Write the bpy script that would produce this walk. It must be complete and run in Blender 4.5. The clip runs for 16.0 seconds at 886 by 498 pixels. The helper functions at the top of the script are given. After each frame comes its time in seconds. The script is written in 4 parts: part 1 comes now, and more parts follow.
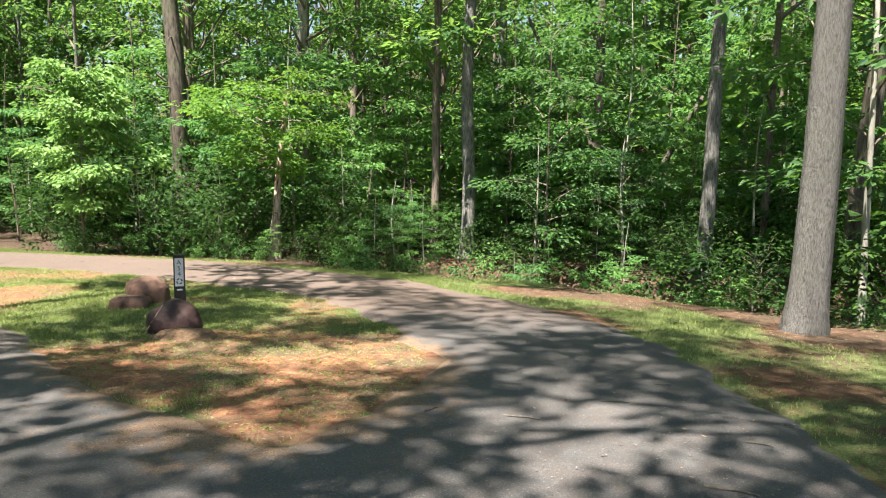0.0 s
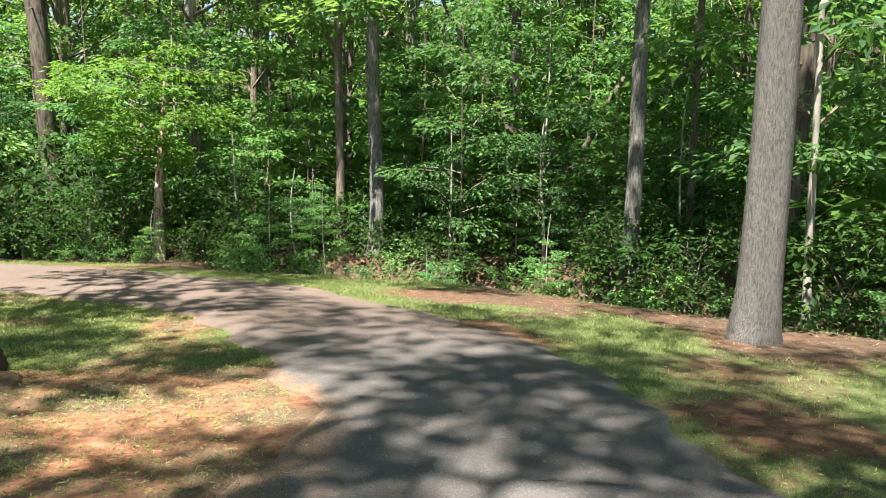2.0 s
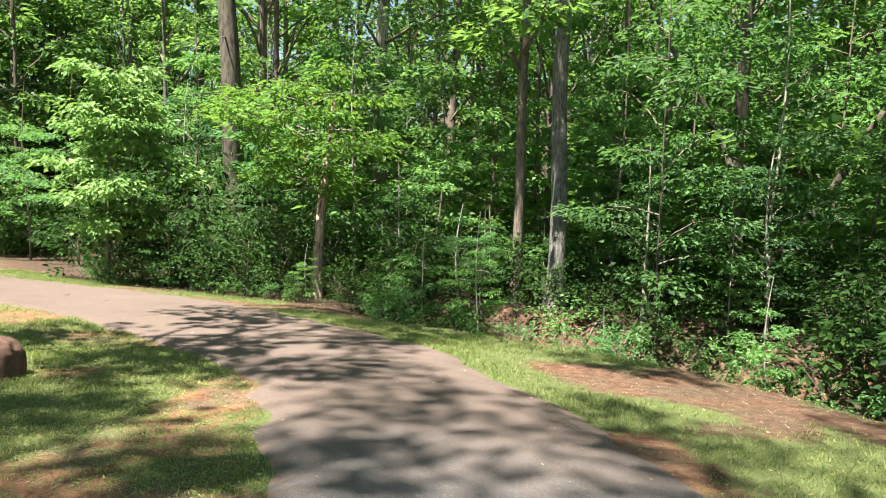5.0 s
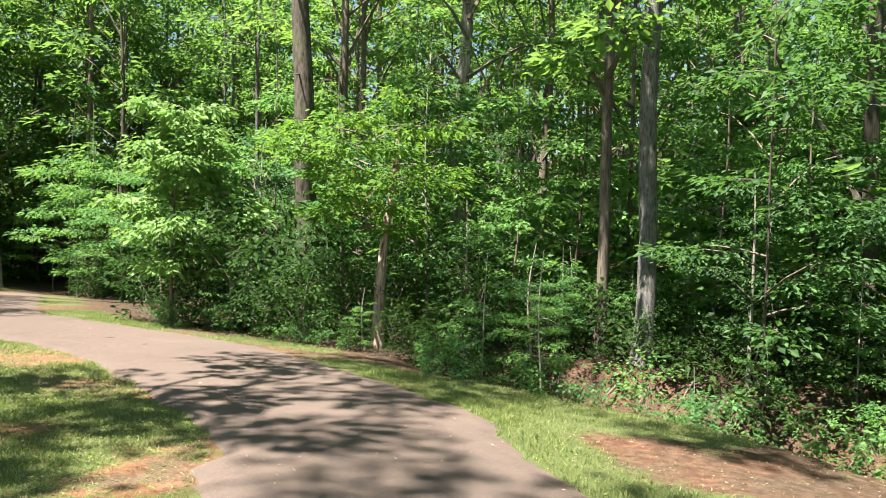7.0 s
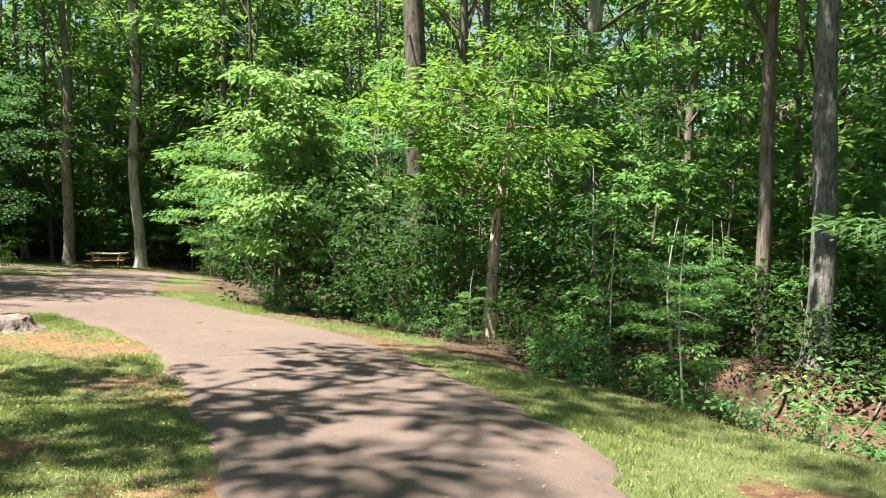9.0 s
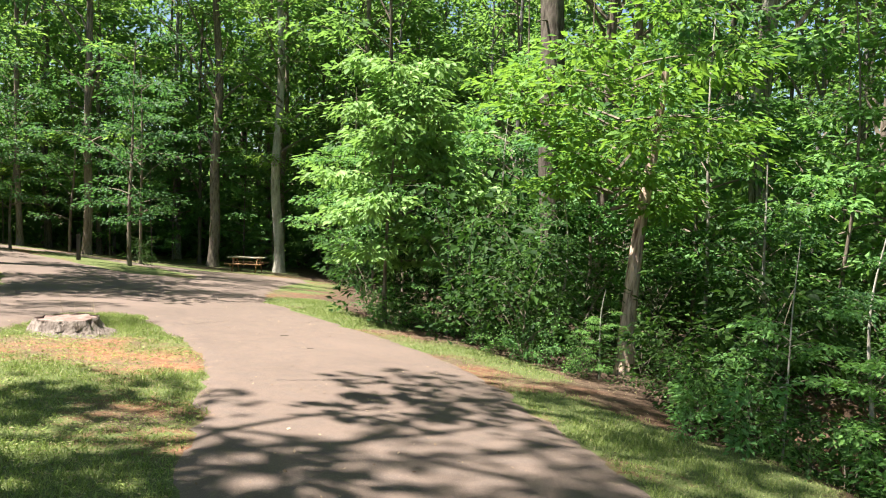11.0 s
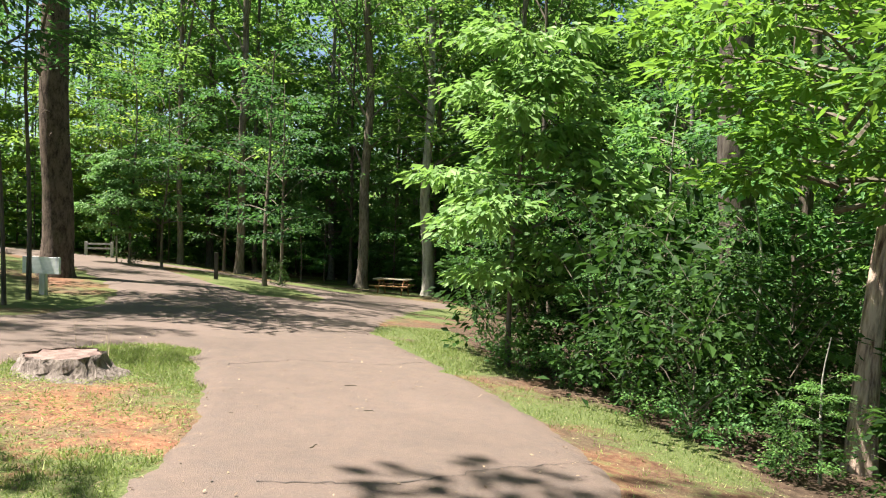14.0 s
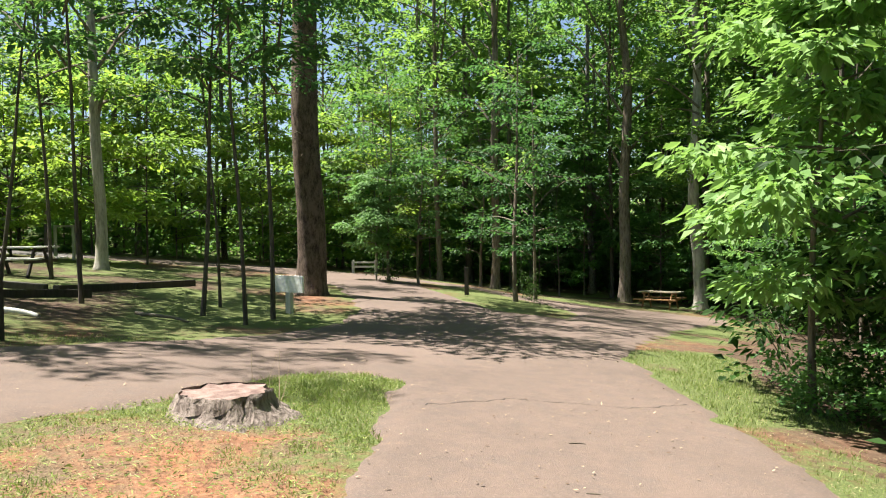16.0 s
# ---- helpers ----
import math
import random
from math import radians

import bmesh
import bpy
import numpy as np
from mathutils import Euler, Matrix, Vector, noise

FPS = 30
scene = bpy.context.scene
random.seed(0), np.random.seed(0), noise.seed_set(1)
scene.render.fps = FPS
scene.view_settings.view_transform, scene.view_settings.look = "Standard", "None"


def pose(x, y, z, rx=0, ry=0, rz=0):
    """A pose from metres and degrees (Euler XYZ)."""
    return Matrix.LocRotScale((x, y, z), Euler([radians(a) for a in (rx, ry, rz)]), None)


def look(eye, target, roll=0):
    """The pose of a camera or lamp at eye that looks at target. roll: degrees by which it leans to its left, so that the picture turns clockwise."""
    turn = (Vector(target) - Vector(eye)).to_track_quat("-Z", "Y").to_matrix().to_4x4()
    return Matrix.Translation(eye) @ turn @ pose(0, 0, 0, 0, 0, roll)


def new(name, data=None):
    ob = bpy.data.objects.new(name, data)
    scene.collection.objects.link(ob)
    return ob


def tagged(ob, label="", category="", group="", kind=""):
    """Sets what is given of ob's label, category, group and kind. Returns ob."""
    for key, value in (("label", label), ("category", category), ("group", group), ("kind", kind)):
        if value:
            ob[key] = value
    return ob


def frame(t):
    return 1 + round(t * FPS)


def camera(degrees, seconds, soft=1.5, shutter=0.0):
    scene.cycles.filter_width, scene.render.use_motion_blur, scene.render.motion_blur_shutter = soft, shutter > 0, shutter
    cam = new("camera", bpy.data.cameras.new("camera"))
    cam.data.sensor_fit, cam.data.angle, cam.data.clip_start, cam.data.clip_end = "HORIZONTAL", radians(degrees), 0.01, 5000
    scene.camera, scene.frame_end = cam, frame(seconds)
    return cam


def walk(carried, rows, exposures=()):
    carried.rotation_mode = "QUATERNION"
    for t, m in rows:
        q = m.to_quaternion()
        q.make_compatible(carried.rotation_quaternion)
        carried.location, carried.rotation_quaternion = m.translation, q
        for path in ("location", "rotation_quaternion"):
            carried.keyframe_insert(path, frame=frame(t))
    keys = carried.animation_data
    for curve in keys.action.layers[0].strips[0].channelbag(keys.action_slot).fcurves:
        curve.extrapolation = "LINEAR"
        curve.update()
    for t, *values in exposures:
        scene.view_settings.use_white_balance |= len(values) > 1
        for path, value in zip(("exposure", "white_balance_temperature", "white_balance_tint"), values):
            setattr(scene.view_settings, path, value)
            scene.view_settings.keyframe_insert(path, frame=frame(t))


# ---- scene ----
cam = camera(61.2, 16.0, soft=1.1)
METRES, EYE, TILT, LEAN, TURN = 16.0, 1.5, -8.4, -0.9, 0.0
ROWS = [
    (0.0, 0.0, 0.0, 0.0, 0.0, 0.0, -0.0),
    (0.5, 0.0037, 0.0282, 0.0006, -0.56, -0.77, 1.01),
    (1.0, 0.0062, 0.0542, 0.0029, -2.12, -0.5, 0.99),
    (1.5, 0.0119, 0.08, 0.0066, -5.08, -0.17, 1.96),
    (2.0, 0.0211, 0.1063, 0.0103, -6.07, -0.98, 1.14),
    (2.5, 0.0276, 0.1314, 0.0127, -7.95, -1.18, 1.06),
    (3.0, 0.0404, 0.1599, 0.0134, -6.8, -1.32, 0.71),
    (3.5, 0.0473, 0.1867, 0.0138, -3.44, -1.21, -1.71),
    (4.0, 0.0574, 0.2159, 0.0152, 2.25, -0.84, -1.41),
    (6.5, 0.1019, 0.3641, 0.0228, 17.6, 5.7, -4.08),
    (7.0, 0.1057, 0.388, 0.021, 19.19, 5.47, -3.24),
    (7.5, 0.1067, 0.4203, 0.0236, 17.9, 5.66, -2.51),
    (8.0, 0.1037, 0.4472, 0.0258, 19.01, 4.52, -2.77),
    (8.5, 0.0939, 0.4761, 0.0278, 22.94, 3.93, -2.92),
    (9.0, 0.0834, 0.5089, 0.0298, 29.85, 3.3, -3.84),
    (9.5, 0.0705, 0.5386, 0.0306, 33.58, 3.87, -5.45),
    (12.0, 0.0075, 0.6905, 0.0389, 46.58, 3.8, -5.74),
    (12.5, -0.0106, 0.7193, 0.0417, 49.52, 4.79, -5.6),
    (13.0, -0.032, 0.7455, 0.0449, 50.41, 6.1, -6.49),
    (13.5, -0.0506, 0.772, 0.046, 52.25, 4.96, -6.79),
    (14.0, -0.0762, 0.7958, 0.0478, 53.92, 3.65, -8.05),
    (14.5, -0.1001, 0.8205, 0.0487, 57.45, 4.26, -7.63),
    (15.0, -0.1261, 0.8406, 0.05, 60.87, 4.58, -7.18),
    (15.5, -0.1561, 0.8614, 0.0514, 66.9, 3.13, -8.09),
    (16.0, -0.1839, 0.8799, 0.0527, 74.42, 1.95, -7.1),
]
walk(cam, [(t, pose(0, 0, EYE, TILT, LEAN, TURN) @ pose(METRES * x, METRES * y, METRES * z, 90 + pitch, roll, yaw)) for t, x, y, z, yaw, pitch, roll in ROWS], [(0.0, 2.2), (4.0, 2.25), (7.0, 2.18), (9.5, 2.2), (12.0, 2.1), (16.0, 1.95)])

rng = np.random.default_rng(7)

# ---- sky and sun ----
SUN_ELEV, SUN_FROM = radians(66), (-0.55, -0.835)
world = bpy.data.worlds.new("world")
scene.world = world
world.use_nodes = True
wn, wl = world.node_tree.nodes, world.node_tree.links
sky = wn.new("ShaderNodeTexSky")
sky.sky_type, sky.sun_disc = "NISHITA", False
sky.sun_elevation = SUN_ELEV
sky.sun_rotation = math.atan2(SUN_FROM[0], SUN_FROM[1])
sky.dust_density = 0.8
wl.new(sky.outputs[0], wn["Background"].inputs[0])
wn["Background"].inputs[1].default_value = 0.042
sun = new("sun", bpy.data.lights.new("sun", "SUN"))
sun.data.energy, sun.data.angle, sun.data.color = 5.0, radians(0.55), (1.0, 0.95, 0.86)
sun.matrix_world = look((SUN_FROM[0] * 30, SUN_FROM[1] * 30, 30 * math.tan(SUN_ELEV)), (0, 0, 0))


# ---- materials ----
def material(name, rough=0.8, spec=0.3):
    m = bpy.data.materials.new(name)
    m.use_nodes = True
    b = m.node_tree.nodes["Principled BSDF"]
    b.inputs["Roughness"].default_value = rough
    b.inputs["Specular IOR Level"].default_value = spec
    return m, m.node_tree.nodes, m.node_tree.links, b


def noise_tex(n, l, scale, detail=4.0, vector=None, rough=0.55):
    t = n.new("ShaderNodeTexNoise")
    t.inputs["Scale"].default_value, t.inputs["Detail"].default_value = scale, detail
    t.inputs["Roughness"].default_value = rough
    if vector:
        l.new(vector, t.inputs["Vector"])
    return t.outputs["Fac"]


def ramp(n, l, fac, stops):
    r = n.new("ShaderNodeValToRGB")
    e = r.color_ramp.elements
    while len(e) < len(stops):
        e.new(0.5)
    for k, (p, c) in zip(e, stops):
        k.position, k.color = p, (*c, 1) if len(c) == 3 else c
    l.new(fac, r.inputs[0])
    return r.outputs[0]


def mix(n, l, fac, a, b, blend="MIX"):
    m = n.new("ShaderNodeMix")
    m.data_type, m.blend_type = "RGBA", blend
    for socket, v in ((m.inputs[0], fac), (m.inputs[6], a), (m.inputs[7], b)):
        if isinstance(v, (int, float)):
            socket.default_value = v
        elif isinstance(v, tuple):
            socket.default_value = (*v, 1)
        else:
            l.new(v, socket)
    return m.outputs[2]


def math_node(n, l, op, a, b=0.0, clamp=False):
    m = n.new("ShaderNodeMath")
    m.operation, m.use_clamp = op, clamp
    for socket, v in zip(m.inputs, (a, b)):
        if isinstance(v, (int, float)):
            socket.default_value = v
        else:
            l.new(v, socket)
    return m.outputs[0]


def bump(n, l, b, height, strength=0.5, distance=0.02):
    u = n.new("ShaderNodeBump")
    u.inputs["Strength"].default_value, u.inputs["Distance"].default_value = strength, distance
    l.new(height, u.inputs["Height"])
    l.new(u.outputs[0], b.inputs["Normal"])


def coords(n, l, scale=(1, 1, 1), kind="Object"):
    c, m = n.new("ShaderNodeTexCoord"), n.new("ShaderNodeMapping")
    m.inputs["Scale"].default_value = scale
    l.new(c.outputs[kind], m.inputs["Vector"])
    return m.outputs[0]


def leaf_material(name, dark, light, glow, share=0.4, spec=0.25):
    m, n, l, b = material(name, 0.58, spec)
    geo, info = n.new("ShaderNodeNewGeometry"), n.new("ShaderNodeObjectInfo")
    col = ramp(n, l, geo.outputs["Random Per Island"], [(0.0, dark), (0.85, light), (1.0, tuple(min(1, c * 1.35) for c in light))])
    tone = ramp(n, l, info.outputs["Random"], [(0.0, (0.78, 0.86, 0.85)), (1.0, (1.12, 1.05, 0.85))])
    col = mix(n, l, 1.0, col, tone, "MULTIPLY")
    l.new(col, b.inputs["Base Color"])
    t, s = n.new("ShaderNodeBsdfTranslucent"), n.new("ShaderNodeMixShader")
    l.new(mix(n, l, 1.0, glow, tone, "MULTIPLY"), t.inputs[0])
    s.inputs[0].default_value = share
    l.new(b.outputs[0], s.inputs[1])
    l.new(t.outputs[0], s.inputs[2])
    l.new(s.outputs[0], n["Material Output"].inputs[0])
    return m


def bark_material(name, dark, light, furrow=9.0, moss=0.0, stretch=0.16, depth=0.03):
    m, n, l, b = material(name, 0.95, 0.1)
    v = coords(n, l, (1, 1, stretch))
    wob = noise_tex(n, l, furrow, 6.0, v, 0.65)
    fine = noise_tex(n, l, 40.0, 5.0, v)
    h = math_node(n, l, "ADD", math_node(n, l, "MULTIPLY", wob, 0.75), math_node(n, l, "MULTIPLY", fine, 0.35))
    col = ramp(n, l, h, [(0.42, dark), (0.52, tuple((a + c) / 2 for a, c in zip(dark, light))), (0.62, light)])
    patch = noise_tex(n, l, 1.1, 3.0, coords(n, l))
    col = mix(n, l, math_node(n, l, "MULTIPLY", patch, 0.5), col, tuple(c * 1.5 for c in dark))
    if moss:
        col = mix(n, l, math_node(n, l, "MULTIPLY", ramp(n, l, noise_tex(n, l, 2.3, 5.0, coords(n, l)), [(0.5, (0, 0, 0)), (0.65, (1, 1, 1))]), moss), col, (0.10, 0.13, 0.06))
    l.new(col, b.inputs["Base Color"])
    bump(n, l, b, h, 0.9, depth)
    return m


def plain(name, a, c, scale=6.0, rough=0.85, strength=0.4, stretch=(1, 1, 1), spec=0.25):
    m, n, l, b = material(name, rough, spec)
    v = coords(n, l, stretch)
    big, fine = noise_tex(n, l, scale, 5.0, v), noise_tex(n, l, scale * 9, 4.0, v)
    h = math_node(n, l, "ADD", math_node(n, l, "MULTIPLY", big, 0.7), math_node(n, l, "MULTIPLY", fine, 0.3))
    l.new(ramp(n, l, h, [(0.32, a), (0.68, c)]), b.inputs["Base Color"])
    bump(n, l, b, h, strength, 0.015)
    return m


LEAF_CANOPY = leaf_material("canopy_leaf", (0.030, 0.080, 0.029), (0.078, 0.160, 0.048), (0.26, 0.44, 0.09), 0.48)
LEAF_UNDER = leaf_material("understory_leaf", (0.022, 0.060, 0.026), (0.066, 0.140, 0.052), (0.14, 0.31, 0.07), 0.36)
LEAF_FAR = leaf_material("far_leaf", (0.028, 0.070, 0.027), (0.080, 0.158, 0.050), (0.22, 0.40, 0.085), 0.43)
# shrub green taken far down: the undergrowth's shade is in this colour
LEAF_SHRUB_SHADE = leaf_material("shaded_shrub_leaf", (0.008, 0.023, 0.007), (0.040, 0.084, 0.021), (0.075, 0.17, 0.028), 0.25, 0.10)
LEAF_DOG = leaf_material("pale_leaf", (0.095, 0.19, 0.062), (0.175, 0.295, 0.112), (0.25, 0.44, 0.115), 0.36)
LEAF_SPRAY = leaf_material("spray_leaf", (0.046, 0.118, 0.040), (0.122, 0.245, 0.080), (0.23, 0.45, 0.10), 0.38)
LEAF_LAWN = leaf_material("yellow_green_leaf", (0.075, 0.140, 0.030), (0.165, 0.255, 0.060), (0.36, 0.52, 0.08), 0.46)
LEAF_MAPLE = leaf_material("bright_leaf", (0.045, 0.118, 0.026), (0.105, 0.215, 0.050), (0.22, 0.41, 0.06), 0.38)
WEED = leaf_material("weed_blade", (0.060, 0.110, 0.028), (0.19, 0.245, 0.075), (0.24, 0.32, 0.08), 0.25)
GRASS = leaf_material("grass_blade", (0.060, 0.108, 0.028), (0.225, 0.262, 0.105), (0.26, 0.36, 0.09), 0.28)
BARK_GREY = bark_material("grey_bark", (0.055, 0.050, 0.047), (0.27, 0.255, 0.24), 26.0, 0.10, 0.22, 0.05)
BARK_DARK = bark_material("dark_bark", (0.035, 0.028, 0.023), (0.15, 0.125, 0.105), 16.0, 0.25)
BARK_BROWN = bark_material("brown_bark", (0.06, 0.045, 0.035), (0.25, 0.205, 0.17), 18.0, 0.1)
BARK_OAK = bark_material("oak_bark", (0.072, 0.065, 0.060), (0.190, 0.179, 0.167), 75.0, 0.12, 0.22, 0.05)
BARK_PINE = bark_material("pine_bark", (0.03, 0.022, 0.018), (0.17, 0.125, 0.10), 9.0, 0.1, 0.4, 0.05)
BARK_PALE = bark_material("pale_bark", (0.16, 0.145, 0.12), (0.44, 0.41, 0.36), 6.0, 0.0)
BARK_SHAG = bark_material("shaggy_bark", (0.06, 0.05, 0.042), (0.48, 0.43, 0.37), 10.0, 0.0, 0.12, 0.05)
BARK_PEEL = bark_material("peeling_bark", (0.07, 0.04, 0.03), (0.66, 0.50, 0.40), 22.0, 0.0, 0.10, 0.05)
TWIG = plain("twig", (0.07, 0.055, 0.04), (0.2, 0.17, 0.13), 20.0)


def ground_material():
    m, n, l, b = material("earth", 0.95, 0.1)
    geo = n.new("ShaderNodeNewGeometry").outputs["Position"]
    at_grass, at_red = n.new("ShaderNodeAttribute"), n.new("ShaderNodeAttribute")
    at_grass.attribute_name, at_red.attribute_name = "grass", "red"
    big = noise_tex(n, l, 1.3, 6.0, geo, 0.65)
    mid = noise_tex(n, l, 9.0, 6.0, geo, 0.7)
    fine = noise_tex(n, l, 60.0, 4.0, geo, 0.7)
    # litter browns are darkened to carry the shade under the trees
    litter = ramp(n, l, mid, [(0.3, (0.032, 0.021, 0.015)), (0.5, (0.068, 0.046, 0.033)), (0.68, (0.115, 0.080, 0.057))])
    straw = ramp(n, l, fine, [(0.3, (0.075, 0.052, 0.033)), (0.55, (0.165, 0.118, 0.074)), (0.75, (0.31, 0.24, 0.155))])
    clay = ramp(n, l, mid, [(0.3, (0.15, 0.062, 0.035)), (0.55, (0.31, 0.138, 0.078)), (0.8, (0.43, 0.235, 0.15))])
    soil = mix(n, l, ramp(n, l, big, [(0.40, (0, 0, 0)), (0.60, (1, 1, 1))]), straw, clay)
    base = mix(n, l, math_node(n, l, "MULTIPLY", at_red.outputs["Fac"], math_node(n, l, "ADD", math_node(n, l, "MULTIPLY", mid, 1.4), 0.3), True), litter, soil)
    turf = ramp(n, l, fine, [(0.3, (0.048, 0.062, 0.022)), (0.55, (0.105, 0.128, 0.046)), (0.78, (0.23, 0.22, 0.105))])
    fac = math_node(n, l, "ADD", at_grass.outputs["Fac"], math_node(n, l, "MULTIPLY", math_node(n, l, "SUBTRACT", mid, 0.5), 1.3))
    fac = ramp(n, l, fac, [(0.36, (0, 0, 0)), (0.62, (1, 1, 1))])
    l.new(mix(n, l, fac, base, turf), b.inputs["Base Color"])
    h = math_node(n, l, "ADD", math_node(n, l, "MULTIPLY", mid, 0.6), math_node(n, l, "MULTIPLY", fine, 0.4))
    bump(n, l, b, h, 0.8, 0.05)
    return m


def asphalt_material():
    m, n, l, b = material("old_asphalt", 0.9, 0.2)
    geo = n.new("ShaderNodeNewGeometry").outputs["Position"]
    edge = n.new("ShaderNodeAttribute")
    edge.attribute_name = "edge"
    big, mid = noise_tex(n, l, 0.5, 5.0, geo, 0.6), noise_tex(n, l, 5.0, 6.0, geo, 0.7)
    fine = noise_tex(n, l, 110.0, 3.0, geo, 0.8)
    stone = n.new("ShaderNodeTexVoronoi")
    stone.inputs["Scale"].default_value = 120.0
    l.new(geo, stone.inputs["Vector"])
    dust = n.new("ShaderNodeAttribute")
    dust.attribute_name = "dust"
    new_tar = ramp(n, l, big, [(0.3, (0.078, 0.077, 0.079)), (0.7, (0.118, 0.113, 0.112))])
    old_tar = ramp(n, l, big, [(0.3, (0.088, 0.068, 0.058)), (0.7, (0.135, 0.101, 0.086))])
    worn = math_node(n, l, "ADD", dust.outputs["Fac"], math_node(n, l, "MULTIPLY", math_node(n, l, "SUBTRACT", mid, 0.5), 0.9), True)
    col = mix(n, l, worn, new_tar, old_tar)
    chips = ramp(n, l, stone.outputs["Color"], [(0.1, (0.75, 0.74, 0.74)), (0.75, (1.0, 0.98, 0.96)), (0.98, (1.7, 1.62, 1.55))])
    col = mix(n, l, 1.0, col, chips, "MULTIPLY")
    col = mix(n, l, math_node(n, l, "MULTIPLY", math_node(n, l, "MULTIPLY", mid, worn), 0.8), col, (0.168, 0.121, 0.099))
    dirt = ramp(n, l, fine, [(0.38, (0.085, 0.055, 0.038)), (0.52, (0.19, 0.125, 0.085)), (0.66, (0.34, 0.235, 0.165))])
    fac = math_node(n, l, "ADD", edge.outputs["Fac"], math_node(n, l, "MULTIPLY", math_node(n, l, "SUBTRACT", mid, 0.5), 1.5))
    col = mix(n, l, ramp(n, l, fac, [(0.42, (0, 0, 0)), (0.72, (1, 1, 1))]), col, dirt)
    l.new(col, b.inputs["Base Color"])
    h = math_node(n, l, "ADD", math_node(n, l, "MULTIPLY", stone.outputs["Distance"], 0.5), fine)
    bump(n, l, b, h, 0.7, 0.01)
    return m


EARTH, ASPHALT = ground_material(), asphalt_material()


# ---- mesh helpers ----
def mesh_of(name, verts, faces, mat, smooth=False):
    me = bpy.data.meshes.new(name)
    verts, faces = np.asarray(verts, dtype=np.float32), np.asarray(faces, dtype=np.int32)
    k = faces.shape[1]
    me.vertices.add(len(verts))
    me.vertices.foreach_set("co", verts.ravel())
    me.loops.add(faces.size)
    me.loops.foreach_set("vertex_index", faces.ravel())
    me.polygons.add(len(faces))
    me.polygons.foreach_set("loop_start", np.arange(0, faces.size, k, dtype=np.int32))
    me.polygons.foreach_set("use_smooth", np.full(len(faces), smooth))
    me.update(calc_edges=True)
    me.materials.append(mat)
    return me


def from_bm(name, bm, mat):
    me = bpy.data.meshes.new(name)
    bmesh.ops.recalc_face_normals(bm, faces=bm.faces)
    bm.to_mesh(me)
    bm.free()
    me.materials.append(mat)
    return me


def part(name, bm, mat, parent, label=""):
    ob = new(name, from_bm(name, bm, mat) if isinstance(bm, bmesh.types.BMesh) else bm)
    ob.parent = parent
    return tagged(ob, label)


def tube(points, radii, sides=8, lumps=0.0, seed=0):
    """Vertices and quads of a tapered tube along points."""
    p = np.asarray(points, float)
    d = np.gradient(p, axis=0)
    d /= np.linalg.norm(d, axis=1)[:, None]
    ref = np.array([1.0, 0, 0]) if abs(d[0][2]) > 0.7 else np.array([0, 0, 1.0])
    u = np.cross(d, ref)
    u /= np.linalg.norm(u, axis=1)[:, None]
    w = np.cross(d, u)
    a = np.arange(sides) * 2 * math.pi / sides
    r = np.asarray(radii, float)[:, None]
    if lumps:
        q = np.random.default_rng(seed)
        r = r * (1 + lumps * (q.random((1, sides)) - 0.5) + lumps * 0.6 * (q.random((len(p), sides)) - 0.5))
    else:
        r = np.repeat(r, sides, 1)
    v = p[:, None, :] + u[:, None, :] * (np.cos(a)[None, :] * r)[..., None] + w[:, None, :] * (np.sin(a)[None, :] * r)[..., None]
    f = []
    for i in range(len(p) - 1):
        for j in range(sides):
            k = (j + 1) % sides
            f.append((i * sides + j, i * sides + k, (i + 1) * sides + k, (i + 1) * sides + j))
    return v.reshape(-1, 3), np.array(f)


def join(pieces):
    vs, fs, n = [], [], 0
    for v, f in pieces:
        vs.append(v)
        fs.append(np.asarray(f) + n)
        n += len(v)
    return np.concatenate(vs), np.concatenate(fs)


def leaves(q, centres, outward, count, spread, flat, size, droop=0.25, narrow=0.5):
    """Folded four-cornered leaves round each centre, as vertices and triangles."""
    c = np.repeat(np.asarray(centres, float), count, 0)
    o = np.repeat(np.asarray(outward, float), count, 0)
    n = len(c)
    r, a = np.sqrt(q.random(n)) * spread, q.random(n) * 2 * math.pi
    off = np.stack([r * np.cos(a), r * np.sin(a), q.normal(0, flat, n) - 0.25 * r], 1)
    pos = c + off
    dirn = off / (np.linalg.norm(off, axis=1)[:, None] + 1e-6) * 0.8 + o * 0.6 + q.normal(0, 0.35, (n, 3))
    dirn[:, 2] = dirn[:, 2] * 0.4 - droop + q.normal(0, 0.18, n)
    dirn /= np.linalg.norm(dirn, axis=1)[:, None]
    side = np.cross(dirn, np.array([0, 0, 1.0]) + q.normal(0, 0.38, (n, 3)))
    side /= np.linalg.norm(side, axis=1)[:, None] + 1e-6
    up = np.cross(side, dirn)
    s = (size * (0.6 + 0.7 * q.random(n)))[:, None]
    w = s * narrow * (0.8 + 0.4 * q.random(n))[:, None]
    mid = pos + dirn * s * 0.45 + up * s * 0.10
    v = np.stack([pos, mid + side * w * 0.5, pos + dirn * s, mid - side * w * 0.5], 1).reshape(-1, 3)
    b = np.arange(n)[:, None] * 4
    f = np.concatenate([b + np.array([[0, 2, 1]]), b + np.array([[0, 3, 2]])], 1).reshape(-1, 3)
    return v, f


